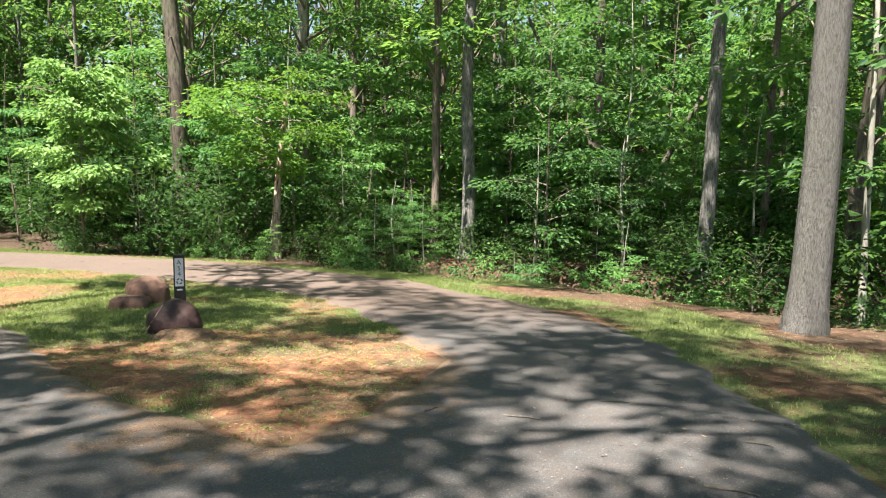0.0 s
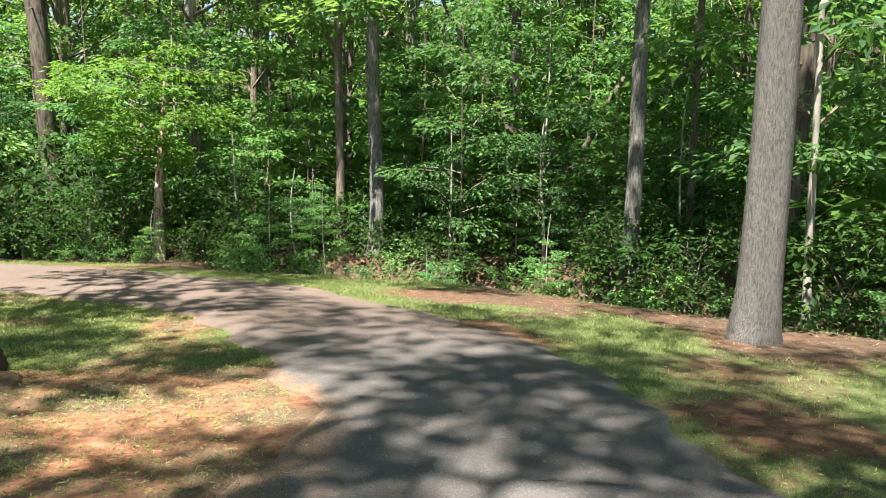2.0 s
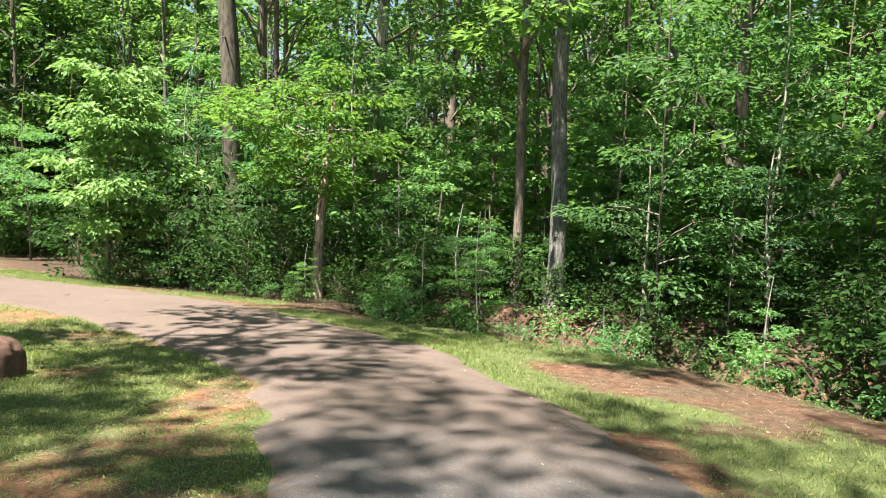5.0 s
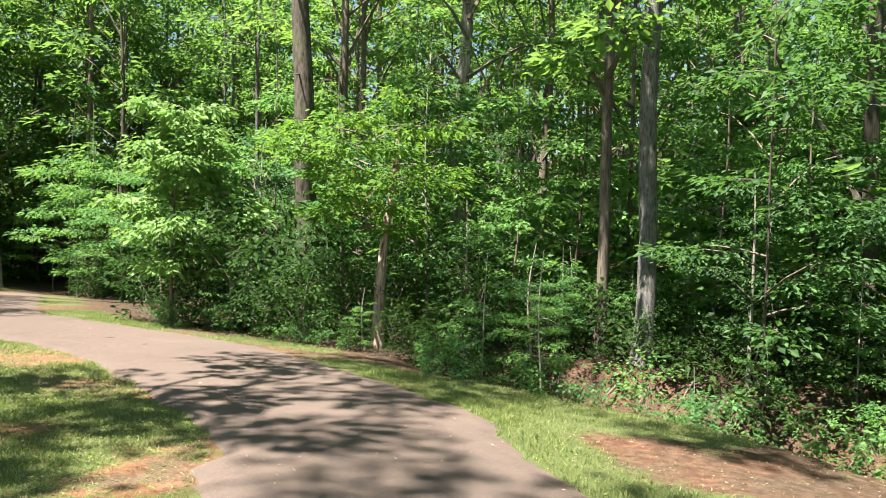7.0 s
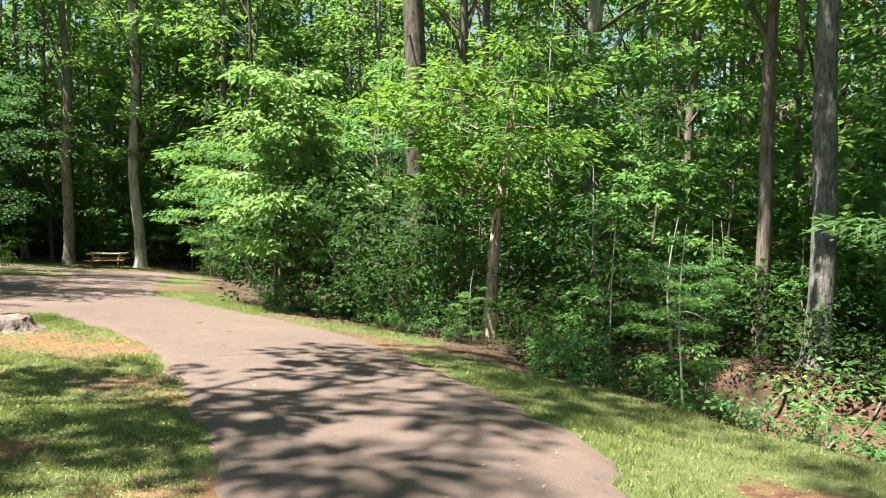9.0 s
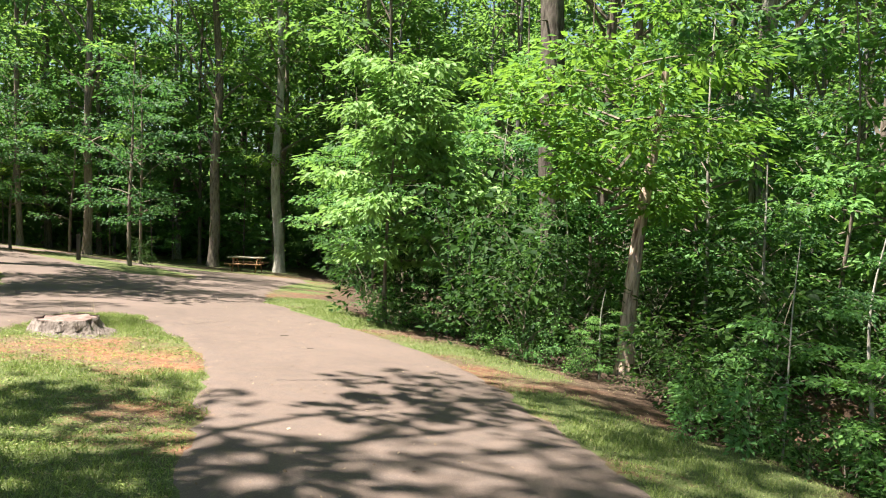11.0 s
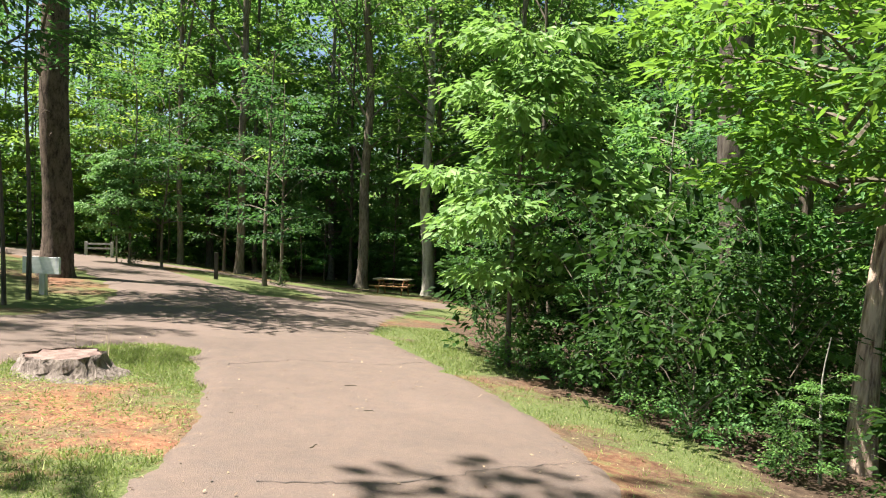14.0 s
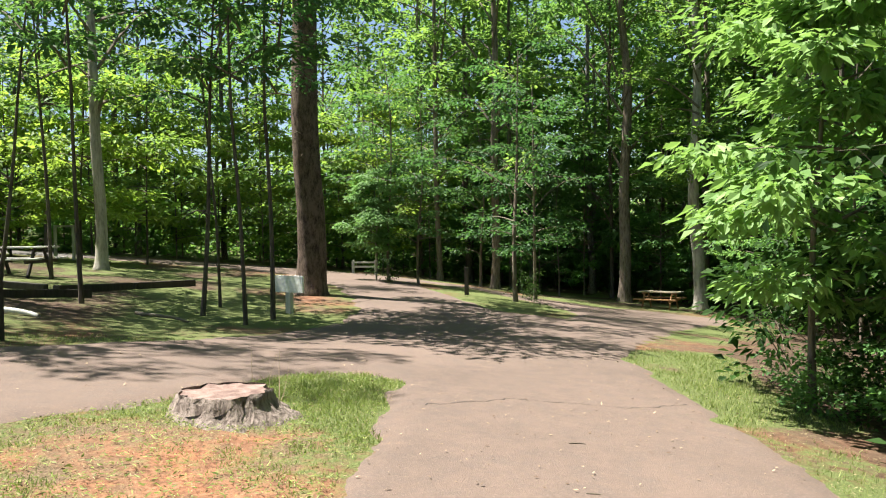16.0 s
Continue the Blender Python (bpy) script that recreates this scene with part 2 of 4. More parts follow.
def value_noise(x, y, scale, seed=0):
    """Smooth noise from 0 to 1 over the plan, with waves of that many metres."""
    x, y = np.asarray(x, float) / scale, np.asarray(y, float) / scale
    i, j = np.floor(x).astype(np.int64), np.floor(y).astype(np.int64)
    u, v = x - i, y - j
    u, v = u * u * (3 - 2 * u), v * v * (3 - 2 * v)

    def h(a, b):
        k = (a * 374761393 + b * 668265263 + seed * 1442695041) & 0xFFFFFFFF
        k = ((k ^ (k >> 13)) * 1274126177) & 0xFFFFFFFF
        return ((k ^ (k >> 16)) & 0xFFFF) / 65535.0
    return (h(i, j) * (1 - u) + h(i + 1, j) * u) * (1 - v) + (h(i, j + 1) * (1 - u) + h(i + 1, j + 1) * u) * v


# ---- plan ----
OUTER = [(3.2, -30), (2.6, -8), (2.35, 2), (2.4, 5.9), (2.42, 7.3), (2.15, 8.8), (1.4, 10.4), (0.5, 12), (-0.6, 13.6), (-2.1, 14.9),
         (-4.2, 16.5), (-6.2, 17.5), (-8.5, 18.25), (-10.3, 18.85), (-12.4, 19.4), (-13.5, 20), (-15, 21.2), (-18.2, 24.3), (-22, 28.0), (-25.5, 30.6)]
REST = [(-28, 29), (-27.5, 26.5), (-29, 24.9), (-34, 24.2), (-37.5, 21), (-41, 17), (-42.5, 9), (-44, -4), (-40.5, -4), (-38.6, 8), (-36.6, 13.6),
        (-33, 16.4), (-27, 17.2), (-20, 16.8), (-17.3, 15.9), (-14, 13.5), (-12.2, 11.5), (-8, 6.2), (-4.8, 1.5), (-3, -4), (-2.5, -30)]
ISLAND = [(-1.0, 4.35), (-0.5, 5.0), (-0.25, 5.7), (-0.1, 6.8), (-0.5, 8.4), (-1.2, 9.8), (-1.7, 10.8), (-2.5, 11.7), (-3.7, 12.5), (-5.2, 13.6),
          (-6.6, 14.4), (-8.9, 15.2), (-10.6, 15.7), (-11.2, 15.5), (-11.0, 14.7), (-10.2, 13.9), (-9.2, 13.0), (-8.5, 12.3), (-6.8, 10.3), (-5.1, 8.4), (-4.2, 7.4), (-3.2, 6.1), (-2.3, 5.3), (-1.5, 4.6)]
ISLAND_FAR = [(-18.5, 21.3), (-20.4, 20.1), (-24, 20.3), (-30, 20.6), (-34, 21.6), (-31, 23.2), (-25, 23.4), (-21, 22.6)]


def inside(x, y, poly):
    hit = np.zeros(x.shape, bool)
    for (x0, y0), (x1, y1) in zip(poly, poly[1:] + poly[:1]):
        if y0 != y1:
            hit ^= ((y0 > y) != (y1 > y)) & (x < (x1 - x0) * (y - y0) / (y1 - y0) + x0)
    return hit


def far_from(x, y, line, closed=True):
    best = np.full(x.shape, 1e9)
    for (x0, y0), (x1, y1) in zip(line, line[1:] + line[:1] if closed else line[1:]):
        dx, dy = x1 - x0, y1 - y0
        k = np.clip(((x - x0) * dx + (y - y0) * dy) / (dx * dx + dy * dy), 0, 1)
        best = np.minimum(best, np.hypot(x - x0 - k * dx, y - y0 - k * dy))
    return best


def signed(x, y, poly):
    d = far_from(x, y, poly)
    return np.where(inside(x, y, poly), -d, d)


def road_distance(x, y):
    """Metres to the asphalt's edge; negative on it."""
    x, y = np.asarray(x, float), np.asarray(y, float)
    d = signed(x, y, OUTER + REST)
    for hole in (ISLAND, ISLAND_FAR):
        d = np.maximum(d, -signed(x, y, hole))
    return d + 0.22 * (value_noise(x, y, 0.55, 3) - 0.5) + 0.10 * (value_noise(x, y, 0.2, 4) - 0.5)


WOODS = OUTER + [(-33, 36), (-60, 60), (-60, 300), (300, 300), (300, -30)]


def woods_depth(x, y):
    """Metres beyond the drive's outer edge on the wooded side; 0 elsewhere."""
    return np.where(inside(x, y, WOODS), far_from(x, y, OUTER, False), 0.0)


def step(v, a, b):
    t = np.clip((v - a) / (b - a), 0, 1)
    return t * t * (3 - 2 * t)


# distance from the drive to the lip of the gully, along x
LIP_X, LIP_D = (-9, -3.4, -2, 0.4, 2.3, 4.3, 6.5), (1.5, 1.3, 1.5, 2.0, 2.8, 3.4, 4.3)


def height(x, y):
    x, y = np.asarray(x, float), np.asarray(y, float)
    z = -0.083 * np.clip(y, -80, 34)
    z = z - 0.40 * step(y, 20, 30) * step(-x, 14, 26)
    z = z - 0.22 * np.exp(-((x + 18) ** 2 / 22 + (y - 14.3) ** 2 / 9))
    d = woods_depth(x, y)
    past = d - np.interp(x, LIP_X, LIP_D)
    z = z - 0.045 * np.clip(d, 0, 4) * step(y, 2, 8)
    gully = step(past, 0.0, 1.1) * (1 - step(past, 1.9, 3.2 + 1.2 * (value_noise(x, y, 2.6, 12) - 0.5)))
    z = z - 1.05 * gully * step(y, 3, 8) * (1 - step(-x, 0.8, 3.2)) + 0.12 * step(past, 1.9, 3.6)
    z = z + 0.16 * (value_noise(x, y, 0.55, 14) - 0.5) * step(past, 0.9, 2.0) * (1 - step(past, 4.5, 6))
    z = z + 0.13 * np.clip(d - 11, 0, 70) * step(x, -30, -12)
    z = z + 0.10 * np.clip(np.hypot(x + 15, y - 10) - 42, 0, 90)
    return z + 0.05 * (value_noise(x, y, 2.1, 8) - 0.5) * step(np.abs(d), 0.2, 1.5) + 0.5 * (value_noise(x, y, 7, 9) - 0.5) * step(d, 8, 14)


def high(x, y):
    return float(height(np.array([x]), np.array([y]))[0])


def cover(x, y):
    """Shares of turf and of bare red soil over the plan."""
    d, w = road_distance(x, y), woods_depth(x, y)
    n1, n2 = value_noise(x, y, 1.6, 21), value_noise(x, y, 0.6, 22)
    n = 0.65 * n1 + 0.35 * n2
    grass = np.zeros(x.shape)
    on_island = inside(x, y, ISLAND)
    bare = np.exp(-((x + 1.0) ** 2 / 4.6 + (y - 7.0) ** 2 / 6.5)) + 0.55 * np.exp(-((x + 8.2) ** 2 / 1.6 + (y - 13.6) ** 2 / 0.9)) + 0.6 * np.exp(-((x + 3.5) ** 2 / 1.2 + (y - 7.1) ** 2 / 1.6))
    bare = bare + 0.6 * np.exp(-((x + 6.2) ** 2 / 1.2 + (y - 13.0) ** 2 / 0.5)) + 0.5 * np.exp(-((x + 3.6) ** 2 / 0.5 + (y - 10.8) ** 2 / 0.3)) + 0.2 * np.exp(-((x + 6.4) ** 2 / 2.5 + (y - 11.6) ** 2 / 1.5))
    grass = np.where(on_island, np.clip(0.54 + 0.16 * step(-x, 3.5, 6) - 0.6 * bare + 1.7 * (n - 0.5), 0, 1), grass)
    verge = (w > 0) & (y > -5)
    lip = np.interp(x, LIP_X, LIP_D)
    strip = np.clip(1.2 - np.where(x < 0.5, 0.35, 0.5) * w / lip, 0, 1)
    patch = 0.6 * np.exp(-((x - 4.2) ** 2 / 5.0 + (y - 11.1) ** 2 / 0.8)) + 0.5 * np.exp(-((x - 1.0) ** 2 / 1.6 + (y - 13.4) ** 2 / 0.4)) + 0.4 * np.exp(-((x - 6.0) ** 2 / 3.0 + (y - 8.8) ** 2 / 1.0)) + 0.5 * np.exp(-((x - 4.7) ** 2 + (y - 9.0) ** 2) / 0.4)
    grass = np.where(verge, np.clip(strip * 0.62 - 0.5 * patch + 1.9 * (n - 0.5), 0, 1) * step(lip + 0.5 - w, 0, 0.7), grass)
    lawn = ~verge & ~on_island
    grass = np.where(lawn, np.clip(0.55 + 1.2 * (n - 0.5), 0, 1), grass)
    red = np.where(on_island, 0.85, np.where(verge, np.clip(0.48 - 0.35 * w / np.interp(x, LIP_X, LIP_D), 0, 1) * step(np.interp(x, LIP_X, LIP_D) + 0.9 - w, 0, 0.8), 0.5 - 0.6 * step(d, 0.6, 4.0)))
    red = np.maximum(red, 0.2 * step(w - np.interp(x, LIP_X, LIP_D), 1.8, 2.4) * (1 - step(w - np.interp(x, LIP_X, LIP_D), 3.0, 4.0)) * (x > -3))
    return grass, red


# ---- ground ----
xs = np.concatenate([-np.geomspace(300, 46, 16), np.arange(-45, -14, 0.7), np.arange(-14, 9, 0.25), np.arange(9, 20, 0.8), np.geomspace(20.5, 300, 22)])
ys = np.concatenate([-np.geomspace(200, 11, 12), np.arange(-10, 3, 0.8), np.arange(3, 22, 0.25), np.arange(22, 40, 0.7), np.geomspace(40.5, 300, 22)])


def sheet(name, xs, ys, lift, mat, keep=None):
    gx, gy = np.meshgrid(xs, ys)
    x, y = gx.ravel(), gy.ravel()
    i = np.arange(len(x)).reshape(gx.shape)
    f = np.stack([i[:-1, :-1], i[:-1, 1:], i[1:, 1:], i[1:, :-1]], -1).reshape(-1, 4)
    z = height(x, y) + lift(x, y)
    if keep is not None:
        ok = keep(x, y)
        f = f[ok[f].any(1)]
        used = np.unique(f)
        back = np.zeros(len(x), int)
        back[used] = np.arange(len(used))
        f, x, y, z = back[f], x[used], y[used], z[used]
    return mesh_of(name, np.stack([x, y, z], 1), f, mat, True), x, y


def attribute(me, name, values):
    me.attributes.new(name, "FLOAT", "POINT").data.foreach_set("value", np.asarray(values, np.float32))


me, gx, gy = sheet("ground", xs, ys, lambda x, y: 0.03 * (value_noise(x, y, 0.7, 5) - 0.5) + 0.0 * x, EARTH)
grass_share, red_share = cover(gx, gy)
attribute(me, "grass", grass_share)
attribute(me, "red", red_share)
tagged(new("ground", me), "red clay ground with patchy turf, pine straw and leaf litter", "ground", kind="structure")

rx = np.concatenate([np.arange(-46, -14, 0.4), np.arange(-14, 3.6, 0.12)])
ry = np.concatenate([np.arange(-14, 2, 0.4), np.arange(2, 21, 0.12), np.arange(21, 32, 0.35)])
me, x, y = sheet("road", rx, ry, lambda x, y: 0.03 * np.clip(-road_distance(x, y) / 0.12, -2.2, 1.0), ASPHALT, lambda x, y: road_distance(x, y) < 0.25)
d = road_distance(x, y)
spill = np.exp(-((x + 0.4) ** 2 / 0.7 + (y - 6.2) ** 2 / 3.4)) + 0.8 * np.exp(-((x + 1.6) ** 2 / 1.0 + (y - 4.4) ** 2 / 0.7)) + 0.6 * np.exp(-((x + 3.2) ** 2 / 1.5 + (y - 6.0) ** 2 / 1.0))
attribute(me, "edge", np.clip(0.55 + d / 0.6, 0, 1) * 0.68 + 0.75 * spill)
attribute(me, "dust", 0.12 + 0.8 * step(y + 0.5 * np.clip(-x, 0, 4) + 1.2 * (value_noise(x, y, 1.8, 51) - 0.5), 8.0, 11.5))
tagged(new("road", me), "worn grey asphalt campground drive with dusty edges", "road", kind="structure")


# ---- trees ----
def trunk_mesh(name, q, tall, dia, mat, sides=12, bend=0.25, flare=1.45, top=0.35, stubs=0):
    z = np.concatenate([[-0.4, 0.0, 0.12, 0.3, 0.6], np.linspace(1.1, tall, 16)])
    px = bend * (value_noise(z, z * 0 + q.random() * 50, 4.5, 31) - 0.5) * np.clip(z / 3, 0, 1)
    py = bend * (value_noise(z, z * 0 + q.random() * 50, 4.5, 32) - 0.5) * np.clip(z / 3, 0, 1)
    r = dia / 2 * (1 - (1 - top) * np.clip(z, 0, None) / tall) * (1 + (flare - 1) * np.exp(-np.clip(z, 0, None) / 0.28))
    pieces = [tube(np.stack([px, py, z], 1), r, sides, 0.10, int(q.integers(1e6)))]
    for _ in range(stubs):
        k = tall * (0.18 + 0.5 * q.random())
        a, ln = q.random() * 6.28, 0.4 + 1.3 * q.random()
        cx, cy = np.interp(k, z, px), np.interp(k, z, py)
        s = np.linspace(0, 1, 5)
        pieces.append(tube(np.stack([cx + np.cos(a) * s * ln, cy + np.sin(a) * s * ln, k + 0.25 * ln * s * (1 - s) * 2 - 0.1 * s], 1), 0.025 * (1.1 - s), 5))
    return mesh_of(name, *join(pieces), mat, True)


WOOD_OF = {}


def crown_mesh(name, q, low, tall, reach, limbs, tips, per, spread, size, mat, flat=0.10, rise=0.25, wood=0.05, narrow=0.5, taper=0.5, gapped=0.0, twigs=True, droop=0.25):
    """Limbs and leaf sprays round a stem on the z axis, as a mesh of leaves and one of wood."""
    branches, centres, outs = [], [], []
    for i in range(limbs):
        k = (i + q.random()) / limbs
        z0 = low + (tall - low) * k
        a = i * 2.399 + q.normal(0, 0.5)
        if gapped and q.random() < gapped:
            continue
        ln = reach * (0.30 + 0.85 * q.random()) * (1 - taper * k) * min(1.0, 0.45 + 2.2 * k)
        up = rise * (0.35 + 1.2 * q.random())
        s = np.linspace(0, 1, 5)
        wob = np.cumsum(q.normal(0, 0.07 * ln, 5)) * s
        path = np.stack([np.cos(a) * ln * s - np.sin(a) * wob, np.sin(a) * ln * s + np.cos(a) * wob, z0 + up * ln * np.sin(s * 1.7) - 0.12 * ln * s * s], 1)
        branches.append(tube(path, wood * (1 - 0.5 * k) * (1.08 - s), 4))
        for _ in range(tips):
            t = 0.25 + 0.75 * math.sqrt(q.random())
            base = np.array([np.interp(t, s, path[:, c]) for c in range(3)])
            b = a + q.normal(0, 0.9)
            out = np.array([np.cos(b), np.sin(b), 0.1 + q.normal(0, 0.15)])
            tip = base + out * (0.15 + 0.55 * q.random()) * min(ln, 2.2) * 0.5
            if twigs:
                branches.append(tube(np.array([base, (base + tip) / 2 + [0, 0, 0.03], tip]), [wood * 0.25, wood * 0.18, wood * 0.08], 3))
            centres.append(tip)
            outs.append(out)
    v, f = leaves(q, centres, outs, per, spread, flat, size, droop, narrow)
    bv, bf = join(branches)
    tri = np.concatenate([bf[:, [0, 1, 2]], bf[:, [0, 2, 3]]])
    me = mesh_of(name, v, f, mat)
    WOOD_OF[me.name] = mesh_of("branchwork", bv, tri, TWIG)
    return me


def q_of(k):
    return np.random.default_rng(k)


CROWNS = [crown_mesh("crown", q_of(100 + k), 3.0 + k % 2, 16, 4.4, 26, 5, 30, 0.55, 0.25, LEAF_CANOPY, 0.11, 0.75, 0.06, taper=0.35, gapped=0.12) for k in range(4)]
FAR_CROWNS = [crown_mesh("crown", q_of(150 + k), 0.8 + k % 2, 18, 4.4, 34, 4, 19, 0.85, 0.44, LEAF_FAR, 0.18, 0.7, 0.045, taper=0.35, gapped=0.1, twigs=False) for k in range(3)]
LOW_CROWNS = [crown_mesh("crown", q_of(200 + k), 0.9, 6.2, 2.6, 25, 5, 24, 0.42, 0.155, LEAF_UNDER, 0.06, 0.40, 0.022, gapped=0.15, twigs=False) for k in range(5)]
SHRUBS = [crown_mesh("foliage", q_of(300 + k), 0.05, 1.3, 0.95, 16, 3, 11, 0.26, 0.09 + 0.018 * k, LEAF_SHRUB_SHADE, 0.09, 0.9, 0.008, 0.55, 0.3, twigs=False) for k in range(4)]
LOW_PLANTS = [crown_mesh("foliage", q_of(330 + k), 0.05, 1.2, 0.95, 14, 3, 10, 0.26, 0.12 + 0.03 * k, LEAF_SPRAY, 0.09, 0.8, 0.008, 0.55, 0.3, twigs=False) for k in range(3)]
TRUNKS = {m.name: [trunk_mesh("trunk", q_of(400 + k), 18, 0.4, m, 12, 0.5, stubs=3) for k in range(3)] for m in (BARK_GREY, BARK_DARK, BARK_BROWN, BARK_PALE, BARK_SHAG)}
THIN = {m.name: [trunk_mesh("trunk", q_of(450 + k), 7, 0.1, m, 8, 0.6, 1.2, 0.2, stubs=1) for k in range(3)] for m in (BARK_DARK, BARK_BROWN, BARK_PALE)}


def leafy(top, mesh, at=(0, 0, 0), size=(1, 1, 1), name="crown"):
    """The leaves and the branches of a plant, as two of its parts."""
    for n, me in ((name, mesh), ("branchwork", WOOD_OF[mesh.name])):
        ob = new(n, me)
        ob.parent, ob.location, ob.scale = top, at, size
        tagged(ob, kind="stuff" if n == "branchwork" else "")


def tree(x, y, dia, mat, label, name="tree", k=None, crown=True, scale=1.0, lift=0.0, lean=(0, 0), reach=(0, 0), thin=False, leaf=None, category="tree", group="woods"):
    k = int(rng.integers(1000)) if k is None else k
    top = new(name)
    top.matrix_basis = pose(x, y, high(x, y) - 0.03, lean[1], lean[0], (k * 137) % 360)
    tagged(top, label, category, group)
    stock = (THIN if thin else TRUNKS)[mat.name]
    stem = new("trunk", stock[k % len(stock)])
    stem.parent = top
    w = dia / (0.1 if thin else 0.4)
    stem.scale = (w, w, scale)
    if crown:
        meshes = leaf or (LOW_CROWNS if thin else CROWNS)
        a = radians(-(k * 137) % 360)
        off = (reach[0] * math.cos(a) - reach[1] * math.sin(a), reach[0] * math.sin(a) + reach[1] * math.cos(a), lift)
        leafy(top, meshes[k % len(meshes)], off, (scale, scale, scale))
    return top


def shrub(x, y, s, label="leafy green shrub at the edge of the woods", k=None, z=0.0, stock=SHRUBS):
    k = int(rng.integers(1000)) if k is None else k
    ob = new("shrub")
    ob.matrix_basis = pose(x, y, high(x, y) - 0.05 + z, 0, 0, (k * 71) % 360)
    leafy(ob, stock[k % len(stock)], (0, 0, 0), (s, s, s * (0.85 + 0.3 * rng.random())), "foliage")
    return tagged(ob, label, "shrub", "undergrowth")


# trees with a place of their own
KNOWN = [(0.68, 20.0, 0.36, BARK_GREY, "tall grey-barked tree at the wood's edge"), (5.81, 16.4, 0.34, BARK_GREY, "straight grey-barked tree beside the gully"),
         (4.75, 22.9, 0.34, BARK_DARK, "dark-barked tree deep in the woods"), (-4.68, 26.0, 0.46, BARK_SHAG, "shaggy pale-patched tree behind the understory"),
         (-0.23, 21.0, 0.24, BARK_BROWN, "slender brown tree in the woods"), (-7.95, 23.2, 0.62, BARK_DARK, "massive dark-barked tree behind the understory"),
         (-30.6, 33.0, 0.54, BARK_PALE, "tall pale-based tree beside the picnic table"), (-33.5, 31.0, 0.55, BARK_BROWN, "tall brown tree beside the picnic table"),
         (-29.85, 9.75, 0.40, BARK_PALE, "pale-barked tree on the sunny lawn"), (8.4, 15.0, 0.42, BARK_DARK, "dark trunk behind the oak")]
# crowns shifted and lifted out of view to steer their shade: x, y, lift
SHADE_SHIFT = {0: (-3.0, -1.5, 7.5), 2: (0.5, 2.5, 4.0), 1: (-0.5, -1.0, 5.0), 5: (0.2, -3.6, 8.5)}
for i, (x, y, dia, mat, label) in enumerate(KNOWN):
    tree(x, y, dia, mat, label, k=i, scale=1.05, lift=SHADE_SHIFT.get(i, (0, 0, 1.5))[2], reach=SHADE_SHIFT.get(i, (0, 0, 0))[:2])

# the oak by the drive and the pine by the road
oak = new("oak_tree")
oak.matrix_basis = pose(4.69, 9.4, high(4.69, 9.4) - 0.03, 0, 1.0, 20)
tagged(oak, "big grey oak with furrowed bark beside the drive", "tree", "woods")
part("trunk", trunk_mesh("trunk", q_of(11), 17, 0.47, BARK_OAK, 28, 0.12, 1.35, 0.30), None, oak)
leafy(oak, CROWNS[1], (-0.8, 0.6, 5.0), (1.2, 1.2, 1.0))
pine = new("pine_tree")
pine.matrix_basis = pose(-23.5, 16.0, high(-23.5, 16.0) - 0.03, 0, -1.5, 0)
tagged(pine, "big dark pine with plated bark beside the sign", "tree", "woods")
part("trunk", trunk_mesh("trunk", q_of(12), 20, 0.80, BARK_PINE, 24, 0.9, 1.3, 0.55, stubs=14), None, pine)
leafy(pine, CROWNS[2], (0, 0, 4.5))

# the pale dogwood and the peeling understory tree
dog_crown = crown_mesh("crown", q_of(21), 1.1, 4.9, 1.75, 34, 7, 32, 0.34, 0.17, LEAF_DOG, 0.06, 0.25, 0.02, 0.56, 0.5, droop=0.5)
dogwood = new("dogwood")
dogwood.matrix_basis = pose(-9.6, 20.0, high(-9.6, 20.0), 0, 0, 0)
tagged(dogwood, "sunlit pale green dogwood in drooping layers", "tree", "understory")
part("trunk", trunk_mesh("trunk", q_of(22), 4.4, 0.09, BARK_BROWN, 8, 0.5, 1.2, 0.3), None, dogwood)
leafy(dogwood, dog_crown, (0.1, 0.3, 0))
maple = new("understory_tree")
maple.matrix_basis = pose(-4.4, 19.7, high(-4.4, 19.7), 0, 4, 0)
tagged(maple, "understory tree with peeling bark and bright leaves", "tree", "understory")
part("trunk", trunk_mesh("trunk", q_of(23), 4.3, 0.26, BARK_PEEL, 12, 0.6, 1.3, 0.4), None, maple)
leafy(maple, crown_mesh("crown", q_of(24), 2.3, 4.5, 2.25, 24, 8, 30, 0.36, 0.15, LEAF_MAPLE, 0.06, 0.22, 0.03, 0.5, 0.2), (-0.55, 0.1, 0))

# saplings along the edge of the woods
for x, y, s in ((-7.74, 20.4, 0.33), (-6.3, 20.8, 0.4), (-2.6, 20.0, 0.45), (2.4, 19.0, 0.5), (4.4, 18.0, 0.55), (7.4, 17.6, 0.6), (-1.2, 19.4, 0.4)):
    tree(x, y, 0.05 + 0.04 * s, BARK_PALE, "thin pale-stemmed sapling at the wood's edge", "sapling", scale=s, thin=True, category="sapling", group="saplings")


tree(6.45, 11.15, 0.13, BARK_PALE, "pale leaning young tree behind the oak", k=1, scale=1.2, lift=1.0, thin=True, lean=(3, 0), group="saplings")


def scatter(n, box, room, accept, taken):
    out = []
    for _ in range(n * 30):
        x, y = rng.uniform(box[0], box[1]), rng.uniform(box[2], box[3])
        if all((x - a) ** 2 + (y - b) ** 2 > room * room for a, b in taken) and accept(x, y):
            out.append((x, y))
            taken.append((x, y))
            if len(out) == n:
                break
    return out


def one(fn, x, y):
    return float(fn(np.array([x]), np.array([y]))[0])


